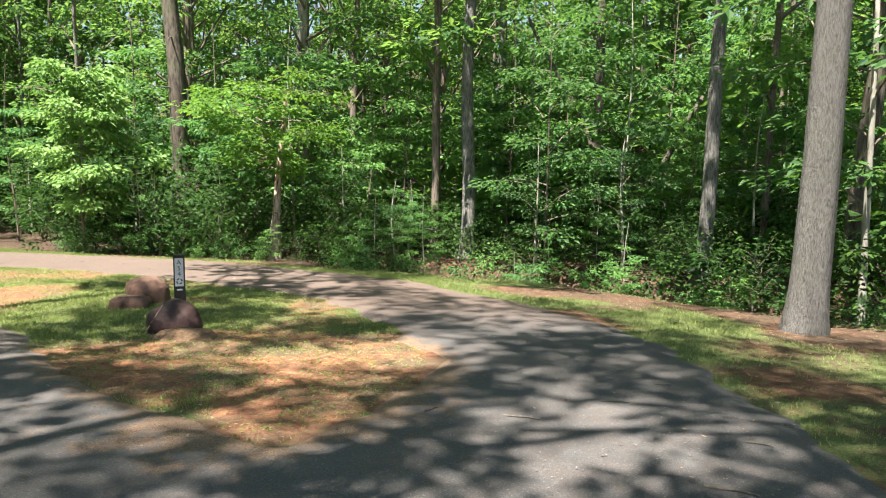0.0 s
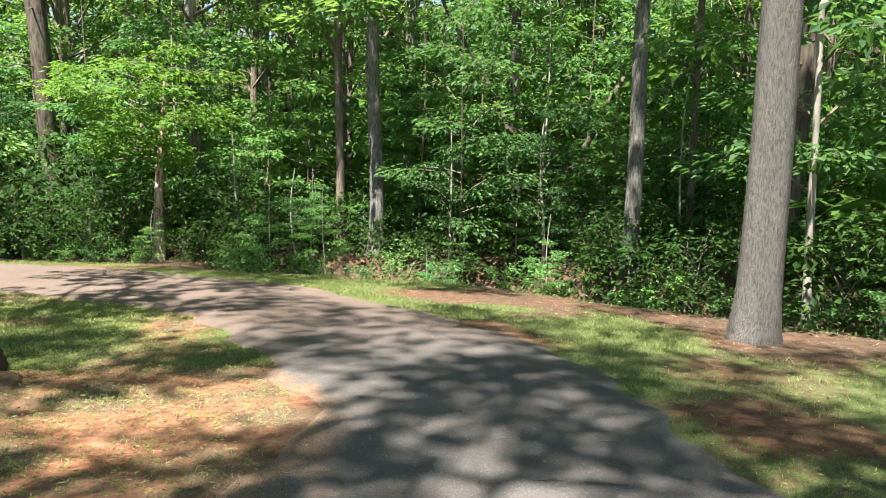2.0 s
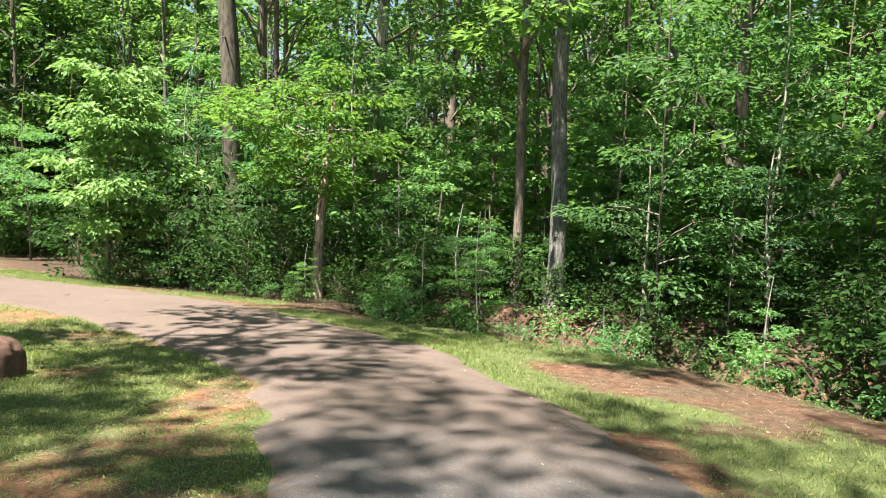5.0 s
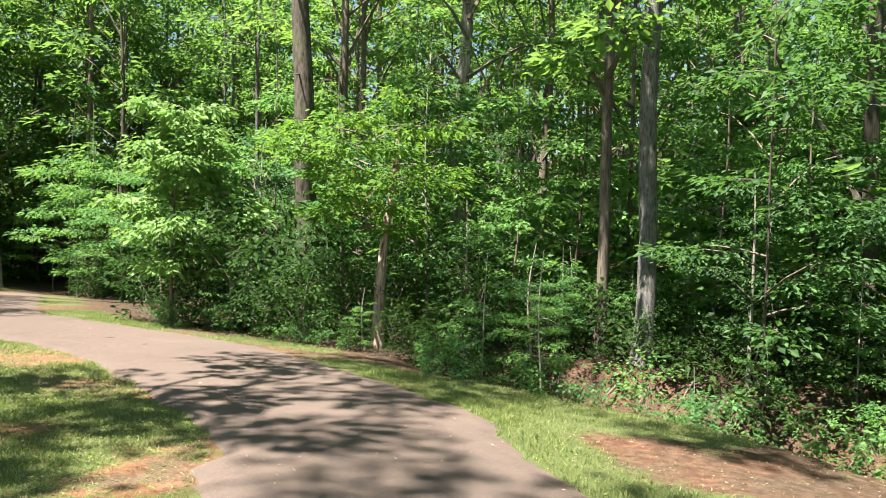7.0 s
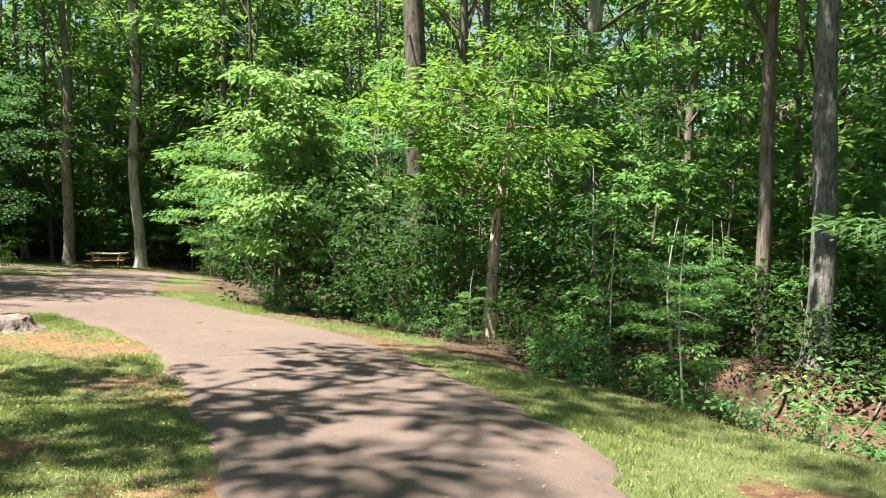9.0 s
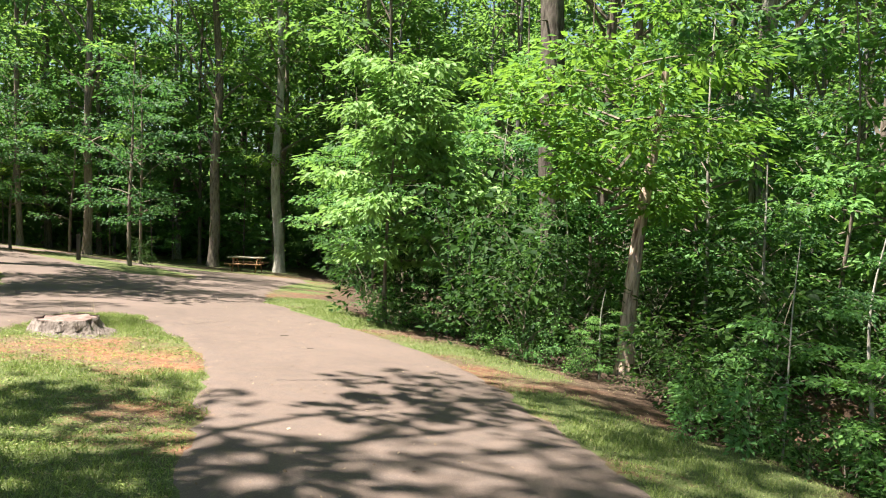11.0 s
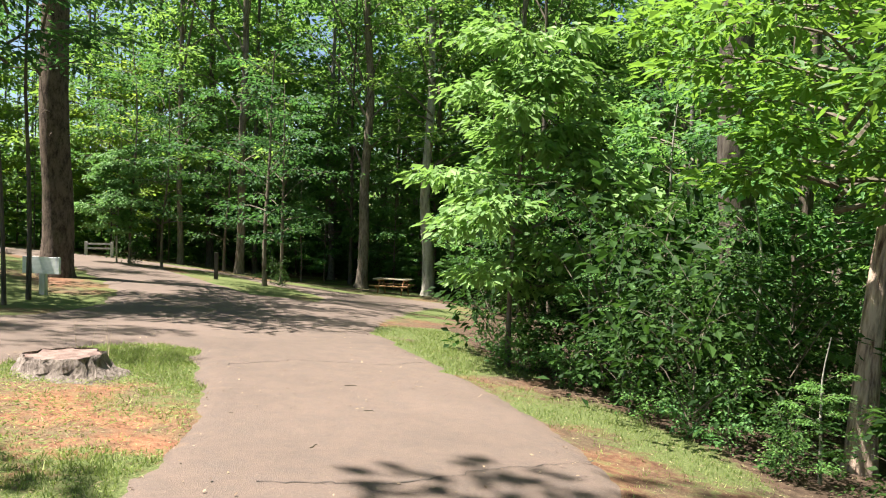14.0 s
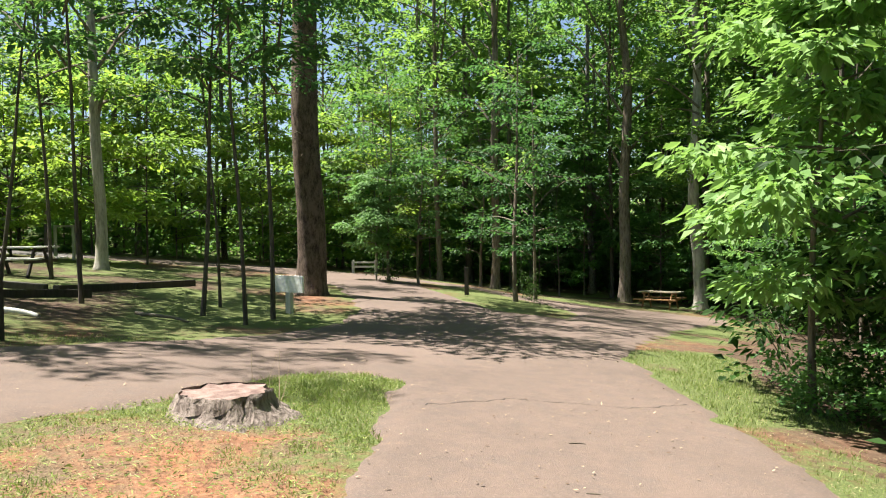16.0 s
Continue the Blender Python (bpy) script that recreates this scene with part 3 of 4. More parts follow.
spots = [(k[0], k[1]) for k in KNOWN] + [(4.7, 9.4), (-23.5, 16), (-9.6, 20), (-4.65, 20.6)]
def clear(x, y):
    """Away from the picnic table and from the open bank."""
    if -20 < x < -10.9 and one(woods_depth, x, y) < 4.8:
        return False
    return (x + 30) ** 2 + (y - 30) ** 2 > 36 and (x + 4.1) ** 2 + (y - 18.6) ** 2 > 2.2 and (x + 9.6) ** 2 + (y - 19.6) ** 2 > 1.5 and not (2.2 < x < 4.6 and y < 17.5)


for x, y in scatter(44, (-40, 26, 12, 40), 2.6, lambda x, y: one(woods_depth, x, y) > 6.5 and clear(x, y) and not (0.5 < x < 10 and 18.5 < y < 30), spots):
    mat = (BARK_GREY, BARK_DARK, BARK_BROWN, BARK_BROWN)[int(rng.integers(4))]
    tree(x, y, rng.uniform(0.12, 0.36), mat, "forest tree with a bare trunk among dense foliage", lift=rng.uniform(-1.5, 1.0), scale=rng.uniform(0.85, 1.1))
for x, y in scatter(60, (-55, 40, 20, 60), 3.4, lambda x, y: one(woods_depth, x, y) > 13.0 and clear(x, y), spots):
    mat = (BARK_GREY, BARK_DARK, BARK_BROWN, BARK_BROWN)[int(rng.integers(4))]
    tree(x, y, rng.uniform(0.16, 0.42), mat, "distant forest tree among dense foliage", lift=rng.uniform(-1.5, 1.0), scale=rng.uniform(0.85, 1.15), leaf=FAR_CROWNS)
for x, y in scatter(88, (-40, 26, 11, 44), 1.7, lambda x, y: one(woods_depth, x, y) > (4.2 if x > -12 else 3.0) and clear(x, y), list(spots[:14])):
    tree(x, y, rng.uniform(0.04, 0.10), (BARK_DARK, BARK_BROWN, BARK_PALE)[int(rng.integers(3))], "slender understory tree with layered green leaves", scale=rng.uniform(0.35, 1.15), thin=True, group="understory")


def shrub_room(x, y):
    w = one(woods_depth, x, y)
    if x < -2.0:
        return 1.5 < w < 9 and clear(x, y)
    if x < 8:
        return (3.0 < w < 10) and rng.random() < 0.65 and clear(x, y)
    return 5.5 < w < 11


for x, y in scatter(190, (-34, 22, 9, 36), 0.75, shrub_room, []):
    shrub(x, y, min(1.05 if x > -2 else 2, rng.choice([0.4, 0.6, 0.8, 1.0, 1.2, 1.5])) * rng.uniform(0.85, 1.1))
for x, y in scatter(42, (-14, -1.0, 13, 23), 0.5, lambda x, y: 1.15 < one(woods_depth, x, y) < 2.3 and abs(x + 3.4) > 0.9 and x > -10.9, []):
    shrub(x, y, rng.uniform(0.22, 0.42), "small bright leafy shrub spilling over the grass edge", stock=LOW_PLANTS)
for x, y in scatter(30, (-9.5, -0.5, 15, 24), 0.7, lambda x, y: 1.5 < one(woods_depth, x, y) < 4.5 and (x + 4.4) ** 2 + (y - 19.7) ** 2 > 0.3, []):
    shrub(x, y, rng.uniform(0.35, 0.7), "leafy shrub under the understory trees, leaves coloured as in shade")
SPRAYS = [crown_mesh("crown", q_of(250 + k), 0.8, 5.0, 2.3, 20, 6, 26, 0.40, 0.16, LEAF_SPRAY, 0.045, 0.25, 0.02, gapped=0.2, twigs=False) for k in range(3)]
for x, y, k in ((3.4, 20.2, 0.8), (6.4, 19.4, 0.7), (1.9, 21.6, 0.95), (8.6, 19.0, 0.75), (-2.2, 21.6, 0.8), (-6.6, 22.4, 0.95), (10.4, 17.4, 0.8), (-1.2, 24.0, 1.2), (3.0, 25.0, 1.3), (7.0, 23.5, 1.2), (-14.5, 25.5, 0.9), (-10.5, 25.5, 1.3), (-5.5, 24.6, 1.3), (2.2, 27.5, 1.5), (4.8, 26.2, 1.4), (6.2, 28.6, 1.6), (9.0, 25.5, 1.4), (8.8, 22.0, 1.1)):
    tree(x, y, 0.05 + 0.03 * k, BARK_BROWN, "young tree with flat sprays of bright leaves", scale=k, thin=True, leaf=SPRAYS, group="understory")
for x, y in scatter(34, (-11, 9, 10, 24), 1.0, lambda x, y: 0.3 < one(woods_depth, x, y) - float(np.interp(x, LIP_X, LIP_D)) < 5.0, []):
    tree(x, y, 0.035, BARK_PALE, "knee-high seedling with bright layered leaves", "seedling", scale=rng.uniform(0.16, 0.38), thin=True, leaf=SPRAYS, category="sapling", group="seedlings")
tree(-32.2, 19.4, 0.07, BARK_PALE, "small pale-leaved tree beside the road", scale=0.8, lift=0.4, thin=True, leaf=[dog_crown], group="understory")


def far_woods():
    """The woods beyond, too deep to count: trunks and leaf sprays in one mesh."""
    q = q_of(909)
    pieces, centres, outs = [], [], []
    while len(pieces) < 430:
        x, y = q.uniform(-105, 70), q.uniform(-45, 105)
        w = one(woods_depth, x, y)
        if not ((w > 24 and y > 0.2 * x + 12) or (x < -46 and math.hypot(x + 20, y - 12) > 30 and q.random() < 0.9) or (x < -30 and y > 38)):
            continue
        z, tall = high(x, y), q.uniform(14, 22)
        v, f = tube(np.array([[x, y, z - 0.3], [x + q.normal(0, 0.2), y, z + tall * 0.5], [x, y + q.normal(0, 0.4), z + tall]]), q.uniform(0.09, 0.22) * np.array([1, 0.8, 0.3]), 5)
        pieces.append((v, f))
        for _ in range(30):
            a, k = q.random() * 6.28, q.random()
            rad = 4.2 * math.sqrt(q.random()) * (1.1 - 0.6 * k)
            centres.append((x + math.cos(a) * rad, y + math.sin(a) * rad, z + 0.5 + tall * k))
            outs.append((math.cos(a), math.sin(a), 0))
    while len(centres) < 18500:
        x, y = q.uniform(-60, 40), q.uniform(12, 70)
        w = one(woods_depth, x, y)
        if (9 < w < 32 or (x < -32 and y > 34)) and clear(x, y):
            z = high(x, y)
            for _ in range(7):
                a = q.random() * 6.28
                centres.append((x + q.normal(0, 0.9), y + q.normal(0, 0.9), z + 0.2 + 4.5 * q.random() ** 1.6))
                outs.append((math.cos(a), math.sin(a), 0))
    while len(centres) < 22000:
        x, y = q.uniform(-80, -43), q.uniform(-25, 34)
        if math.hypot(x + 20, y - 12) > 26 and one(road_distance, x, y) > 2.5:
            z = high(x, y)
            for _ in range(9):
                a = q.random() * 6.28
                centres.append((x + q.normal(0, 1.0), y + q.normal(0, 1.0), z + 0.2 + 5.5 * q.random() ** 1.5))
                outs.append((math.cos(a), math.sin(a), 0))
    v, f = leaves(q, centres, outs, 12, 0.95, 0.20, 0.60)
    bv, bf = join(pieces)
    tri = np.concatenate([bf[:, [0, 1, 2]], bf[:, [0, 2, 3]]])
    me = mesh_of("far_woods", np.concatenate([v, bv]), np.concatenate([f, tri + len(v)]), LEAF_FAR)
    me.materials.append(BARK_DARK)
    me.polygons.foreach_set("material_index", np.concatenate([np.zeros(len(f), np.int32), np.ones(len(tri), np.int32)]))
    tagged(new("far_woods", me), "dense green summer woods in the distance", "woods", kind="stuff")


far_woods()
# open wood beyond the road
road_spots = [(-23.5, 16), (-29.85, 9.75)]
for x, y, dia in ((-18.5, 11.2, 0.09), (-18.4, 13.4, 0.10), (-20.0, 13.7, 0.07), (-17.1, 14.2, 0.08), (-18.4, 14.75, 0.10), (-24, 9.5, 0.1), (-21.5, 9.0, 0.09)):
    tree(x, y, dia, BARK_DARK, "thin dark young tree on the lawn", scale=rng.uniform(1.1, 1.4), lift=3.0, lean=(rng.normal(0, 3), rng.normal(0, 3)), thin=True, group="young trees")
    road_spots.append((x, y))
for x, y, dia in ((-32.2, 21.1, 0.12), (-35.7, 25.6, 0.4), (-36.6, 25.2, 0.16), (-25.0, 22.5, 0.16), (-28, 24.4, 0.14), (-39.5, 24.0, 0.3), (-32.3, 19.9, 0.12)):
    tree(x, y, dia, BARK_BROWN, "young tree beside the road", scale=rng.uniform(1.0, 1.3), lift=0.5, thin=dia < 0.2)
    road_spots.append((x, y))
for x, y in scatter(42, (-56, -20, 24, 50), 3.0, lambda x, y: one(road_distance, x, y) > 2.5 and clear(x, y), road_spots):
    tree(x, y, rng.uniform(0.16, 0.40), (BARK_GREY, BARK_BROWN, BARK_DARK)[int(rng.integers(3))], "tall tree in the woods beyond the table", lift=rng.uniform(-0.5, 1.5), leaf=FAR_CROWNS)
for x, y in scatter(20, (-66, -42, -22, 26), 4.4, lambda x, y: one(road_distance, x, y) > 2.0, road_spots):
    tree(x, y, rng.uniform(0.2, 0.42), (BARK_GREY, BARK_BROWN, BARK_DARK)[int(rng.integers(3))], "tall tree in the open wood", lift=rng.uniform(4.0, 6.0), leaf=FAR_CROWNS)
for x, y in scatter(38, (-62, -24, -8, 46), 2.3, lambda x, y: one(road_distance, x, y) > 2 and clear(x, y) and (x < -45 or y > 25), []):
    tree(x, y, 0.08, BARK_DARK, "small green tree in the open wood", thin=True, scale=rng.uniform(0.6, 1.2), group="understory")
LAWN_SPRAYS = [crown_mesh("crown", q_of(270 + k), 0.8, 5.0, 2.4, 22, 6, 24, 0.42, 0.18, LEAF_LAWN, 0.05, 0.25, 0.02, gapped=0.2, twigs=False) for k in range(3)]
for x, y in scatter(40, (-48, -22, -4, 26), 2.2, lambda x, y: one(road_distance, x, y) > 1.6 and clear(x, y) and (x < -34 or y < 3) and (x + 33.5) ** 2 + (y - 16.5) ** 2 > 20, road_spots):
    tree(x, y, rng.uniform(0.07, 0.12), BARK_DARK, "young tree with airy yellow-green sprays on the lawn", scale=rng.uniform(1.2, 1.9), lift=rng.uniform(-0.6, 0.9), thin=True, leaf=LAWN_SPRAYS, group="young trees")
for x, y, k in ((-31.8, 33.5, 0.55), (-28.6, 34.5, 0.9), (-26.0, 33.0, 1.1), (-34.6, 33.6, 1.3), (-37.5, 31.0, 1.5), (-38.5, 28.0, 1.2), (-35.0, 28.5, 0.8), (-24.0, 31.5, 1.2), (-21.0, 29.5, 1.1), (-18.0, 27.6, 0.9)):
    tree(x, y, 0.05 + 0.03 * k, BARK_BROWN, "young tree with flat sprays of bright leaves", scale=k, thin=True, leaf=SPRAYS, group="understory")
# trees that stand round the start of the walk and shade the drive
for i, (x, y, s, up, reach) in enumerate(((-5.4, -0.6, 0.93, 7.2, (2.95, 0.6)), (-6.9, -2.6, 0.8, 6.0, (-1.0, 0.0)), (-5.4, -4.2, 0.9, 6.0, (1.2, 1.0)), (-7.6, 0.6, 1.0, 6.0, (0.4, 0.7)), (4.4, -1.5, 0.8, 6.5, (-3.4, 0.7)), (-8.6, 5.4, 1.05, 5.0, (2.4, 3.2)), (9.0, 3.0, 0.8, 3.0, (0, 0)), (3.9, -6.0, 1.0, 4.0, (-1.5, 0)),
                           (-14, 0, 0.9, 3.0, (0, 0)), (-20.2, 7.0, 0.8, 3.0, (0, 0)), (-15.5, 7.4, 0.75, 3.0, (0, 0)))):
    tree(x, y, 0.4, BARK_BROWN, "tall shade tree beside the drive", k=0 if x == -8.6 else i + 3, lift=up, scale=s, reach=reach, group="shade trees")


# ---- signs, stones, stump, table ----
def box(bm, size, at=(0, 0, 0), turn=(0, 0, 0), bevel=0.0):
    made = bmesh.ops.create_cube(bm, size=1.0, matrix=pose(*at, *turn) @ Matrix.Diagonal((*size, 1)))
    if bevel:
        edges = {e for v in made["verts"] for e in v.link_edges}
        bmesh.ops.bevel(bm, geom=list(edges), offset=bevel, segments=2, affect="EDGES")


def boxed(name, size, at, mat, parent, turn=(0, 0, 0), bevel=0.004, label=""):
    bm = bmesh.new()
    box(bm, size, (0, 0, 0), (0, 0, 0), bevel)
    ob = part(name, bm, mat, parent, label)
    ob.matrix_basis = pose(*at, *turn)
    return ob


def stone(name, x, y, size, mat, label, seed, sink=0.2, turn=0, category="rock", boxy=1.0):
    bm = bmesh.new()
    bmesh.ops.create_icosphere(bm, subdivisions=4, radius=0.5)
    for v in bm.verts:
        p = v.co * 2.2 + Vector((seed, 0, 0))
        v.co *= 1 + 0.26 * noise.noise(p) + 0.13 * abs(noise.noise(p * 2.6)) + 0.06 * noise.noise(p * 6) + 0.03 * noise.noise(p * 14)
        v.co = Vector([math.copysign((abs(c) * 2) ** boxy * 0.5, c) for c in v.co])
        v.co = Vector((v.co.x * size[0], v.co.y * size[1], v.co.z * size[2]))
    for f in bm.faces:
        f.smooth = True
    ob = new(name, from_bm(name, bm, mat))
    ob.matrix_basis = pose(x, y, high(x, y) + size[2] * (0.5 - sink), 0, 0, turn)
    return tagged(ob, label, category)


POST_DARK = plain("dark_brown_post", (0.022, 0.018, 0.016), (0.06, 0.05, 0.045), 12.0, 0.6, 0.3, (1, 1, 0.2))
WHITE = plain("white_plate", (0.66, 0.66, 0.64), (0.80, 0.80, 0.78), 5.0, 0.5, 0.1)
INK = plain("black_ink", (0.012, 0.012, 0.014), (0.03, 0.03, 0.03), 8.0, 0.5, 0.1)
REDSTONE = plain("red_brown_stone", (0.040, 0.021, 0.017), (0.185, 0.108, 0.080), 9.0, 0.9, 1.0)
DARKSTONE = plain("dark_plum_stone", (0.016, 0.011, 0.011), (0.10, 0.055, 0.048), 3.2, 0.65, 0.9)
MOUND = plain("soil_mound", (0.06, 0.036, 0.022), (0.20, 0.125, 0.075), 26.0, 0.95, 1.0)
STUMP_TOP = plain("weathered_cut_wood", (0.07, 0.04, 0.034), (0.26, 0.185, 0.16), 9.0, 0.9, 0.8)
STUMP_BARK = bark_material("stump_bark", (0.075, 0.058, 0.05), (0.31, 0.255, 0.225), 22.0, 0.05, 0.12, 0.05)
WOOD_TABLE = plain("weathered_table_wood", (0.22, 0.18, 0.13), (0.42, 0.37, 0.29), 3.0, 0.8, 0.4, (0.3, 6, 6))
WOOD_RAW = plain("orange_treated_wood", (0.20, 0.105, 0.050), (0.36, 0.205, 0.105), 3.0, 0.8, 0.4, (0.3, 6, 6))
BOARD = plain("weathered_white_board", (0.58, 0.58, 0.56), (0.86, 0.86, 0.84), 5.0, 0.7, 0.3, (1, 1, 2.5))
STRAW_STICK = plain("tan_stick", (0.22, 0.16, 0.10), (0.42, 0.33, 0.22), 20.0)
GREYWOOD = plain("pale_grey_wood", (0.36, 0.35, 0.32), (0.60, 0.59, 0.55), 4.0, 0.8, 0.4, (6, 6, 0.5))


def lettering(text, size, mat, parent, at, turn):
    cu = bpy.data.curves.new("letter", "FONT")
    cu.body, cu.size, cu.extrude = text, size, 0.001
    cu.align_x, cu.align_y = "CENTER", "CENTER"
    tmp = new("letter", cu)
    me = bpy.data.meshes.new_from_object(tmp.evaluated_get(bpy.context.evaluated_depsgraph_get()))
    bpy.data.objects.remove(tmp)
    me.materials.append(mat)
    ob = new("letter", me)
    ob.parent = parent
    ob.matrix_basis = pose(*at, *turn)
    return ob


post = new("site_marker_post")
post.matrix_basis = pose(-3.05, 8.6, high(-3.05, 8.6) - 0.09, 0, 0, 18)
tagged(post, "dark brown site marker post reading A54 in the turf", "post")
boxed("post", (0.125, 0.10, 1.15), (0, 0, 0.325), POST_DARK, post, bevel=0.008)
boxed("cap", (0.135, 0.11, 0.02), (0, 0, 0.91), POST_DARK, post, bevel=0.006)
plate = boxed("plate", (0.095, 0.006, 0.33), (0, -0.054, 0.72), WHITE, post, bevel=0.002, label="white number plate")
for ch, z in (("A", 0.115), ("5", 0.045), ("4", -0.02)):
    lettering(ch, 0.075, INK, plate, (0, -0.0045, z), (90, 0, 0))
bm = bmesh.new()
for a in range(24):
    if a % 6 in (0, 1, 2, 3):
        q0, q1 = a * math.pi / 12, (a + 1) * math.pi / 12
        bm.faces.new([bm.verts.new((r * math.cos(w), -0.0045, -0.105 + r * math.sin(w))) for r, w in ((0.022, q0), (0.036, q0), (0.036, q1), (0.022, q1))])
part("emblem", bm, INK, plate, "black ring emblem")
boxed("tag", (0.06, 0.006, 0.018), (0, -0.054, 0.515), WHITE, post, bevel=0.002, label="small pale tag")

stone("boulder", -2.95, 8.15, (0.58, 0.46, 0.52), DARKSTONE, "dark plum-brown boulder in front of the marker post", 3.3, 0.34, 10)
stone("soil_mound", -2.74, 7.72, (0.75, 0.6, 0.26), MOUND, "small mound of brown soil against the boulder", 8.1, 0.66, 0, "soil")
stone("rock", -4.1, 10.3, (0.58, 0.5, 0.46), REDSTONE, "cracked red-brown rock lying in the turf", 5.6, 0.24, 30, boxy=0.62)
stone("rock", -4.15, 9.85, (0.50, 0.42, 0.26), REDSTONE, "low red-brown rock half sunk in soil", 9.6, 0.35, 10, boxy=0.7)

stump = new("tree_stump")
stump.matrix_basis = pose(-9.05, 13.95, high(-9.05, 13.95) - 0.01, 0, 0, 30)
stump.scale = (0.95, 0.9, 0.98)
tagged(stump, "low weathered grey tree stump with flared roots", "stump")
zz = np.array([-0.12, 0.0, 0.04, 0.08, 0.13, 0.17, 0.20])
rr = np.array([0.66, 0.56, 0.48, 0.43, 0.40, 0.38, 0.365])
v, f = tube(np.stack([zz * 0, zz * 0, zz], 1), rr, 40, 0.20, 5)
part("bark", mesh_of("bark", v, f, STUMP_BARK, True), None, stump)
bm = bmesh.new()
ringv = [[bm.verts.new((x * k, y * k, 0.185 + 0.02 * noise.noise(Vector((x * k * 6, y * k * 6, 1))))) for x, y, _ in v[-40:]] for k in (0.995, 0.8, 0.55, 0.3, 0.1)]
for a, b2 in zip(ringv, ringv[1:]):
    for i in range(40):
        bm.faces.new((a[i], a[(i + 1) % 40], b2[(i + 1) % 40], b2[i]))
bm.faces.new(ringv[-1])
part("cut_face", bm, STUMP_TOP, stump, "weathered brown cut wood face")

sign = new("site_sign")
sign.matrix_basis = pose(-19.3, 15.1, high(-19.3, 15.1), 0, 0, 44)
tagged(sign, "weathered white board on a short grey post", "sign")
boxed("post", (0.14, 0.10, 0.9), (0, 0.06, 0.15), GREYWOOD, sign)
board = boxed("board", (0.90, 0.05, 0.36), (0, 0, 0.64), BOARD, sign, label="weathered pale board")

table = new("picnic_table")
table.matrix_basis = pose(-30.0, 30.7, high(-30.0, 30.7), 0, 0, 40)
table.scale = (0.93, 0.93, 0.93)
tagged(table, "weathered wooden picnic table with attached benches", "picnic table")
for i in range(5):
    boxed("top_plank", (1.85, 0.14, 0.04), (0, -0.31 + 0.155 * i, 0.75), WOOD_TABLE, table)
for s in (-1, 1):
    for k in (0, 1):
        boxed("bench_plank", (1.85, 0.135, 0.04), (0, s * (0.62 + 0.15 * k), 0.45), WOOD_RAW, table)
    boxed("bench_beam", (0.05, 1.6, 0.09), (s * 0.65, 0, 0.385), WOOD_RAW, table)
    boxed("top_beam", (0.05, 0.75, 0.09), (s * 0.65, 0, 0.685), WOOD_RAW, table)
    for k in (-1, 1):
        boxed("leg", (0.045, 0.10, 0.88), (s * 0.60, k * 0.42, 0.37), WOOD_RAW, table, (k * 28, 0, 0))


# marker posts, timbers, rail and benches on the lawn
for x, y, turn in ((-12.9, 11.3, 60), (-26.3, 21.3, 55)):
    p2 = new("marker_post")
    p2.matrix_basis = pose(x, y, high(x, y), 0, 0, turn)
    tagged(p2, "short dark brown marker post in the grass", "post")
    boxed("post", (0.125, 0.10, 1.2), (0, 0, 0.30), POST_DARK, p2, bevel=0.008)
    boxed("cap", (0.135, 0.11, 0.02), (0, 0, 0.905), POST_DARK, p2, bevel=0.006)


def lying(name, x0, y0, x1, y1, radius, mat, label, category, square=False, bend=0.0):
    ln = math.hypot(x1 - x0, y1 - y0)
    zm = (high(x0, y0) + high(x1, y1)) / 2
    if square:
        bm = bmesh.new()
        box(bm, (ln, radius * 2, radius * 2), bevel=radius * 0.15)
        me = from_bm(name, bm, mat)
    else:
        k = np.linspace(-0.5, 0.5, 9)
        me = mesh_of(name, *tube(np.stack([k * ln, bend * ln * np.sin(k * 5), bend * 0.3 * ln * np.cos(k * 4)], 1), radius * (1.1 - 0.5 * (k + 0.5)), 8, 0.2, int(abs(x0) * 100)), mat, True)
    ob = new(name, me)
    dz = high(x1, y1) - high(x0, y0)
    ob.matrix_basis = pose((x0 + x1) / 2, (y0 + y1) / 2, zm + radius * 0.7, 0, -math.degrees(math.atan2(dz, ln)), math.degrees(math.atan2(y1 - y0, x1 - x0)))
    return tagged(ob, label, category)


for x0, y0, x1, y1 in ((-20.2, 10.4, -22.3, 11.6), (-22.4, 11.65, -24.6, 12.9), (-19.9, 11.1, -18.0, 9.4), (-20.3, 10.2, -21.0, 7.9)):
    lying("landscape_timber", x0, y0, x1, y1, 0.09, POST_DARK, "dark square timber edging a tent pad", "timber", True)
lean_stick = lying("stick", -3.42, 7.75, -3.10, 7.95, 0.007, STRAW_STICK, "pale stick leaning on the dark boulder", "stick")
lean_stick.matrix_basis = pose(-3.12, 7.95, high(-3.12, 7.95) + 0.16, 0, -58, 20)
lying("fallen_branch", -17.6, 12.3, -16.7, 13.2, 0.035, TWIG, "grey fallen branch on shaded ground", "branch", bend=0.05)
lying("fallen_branch", -16.3, 10.2, -15.6, 11.1, 0.05, GREYWOOD, "bleached pale fallen branch on the lawn", "branch", bend=0.05)

rail = new("wooden_rail")
rail.matrix_basis = pose(-38.3, 19.4, high(-38.3, 19.4), 0, 0, 62)
rail.scale = (0.75, 0.75, 0.75)
tagged(rail, "short pale wooden rail fence beside the road", "fence")
for x in (0, 1.5):
    boxed("post", (0.15, 0.15, 1.0), (x, 0, 0.35), GREYWOOD, rail)
for z in (0.45, 0.72):
    boxed("rail", (1.5, 0.05, 0.11), (0.75, -0.06, z), GREYWOOD, rail)


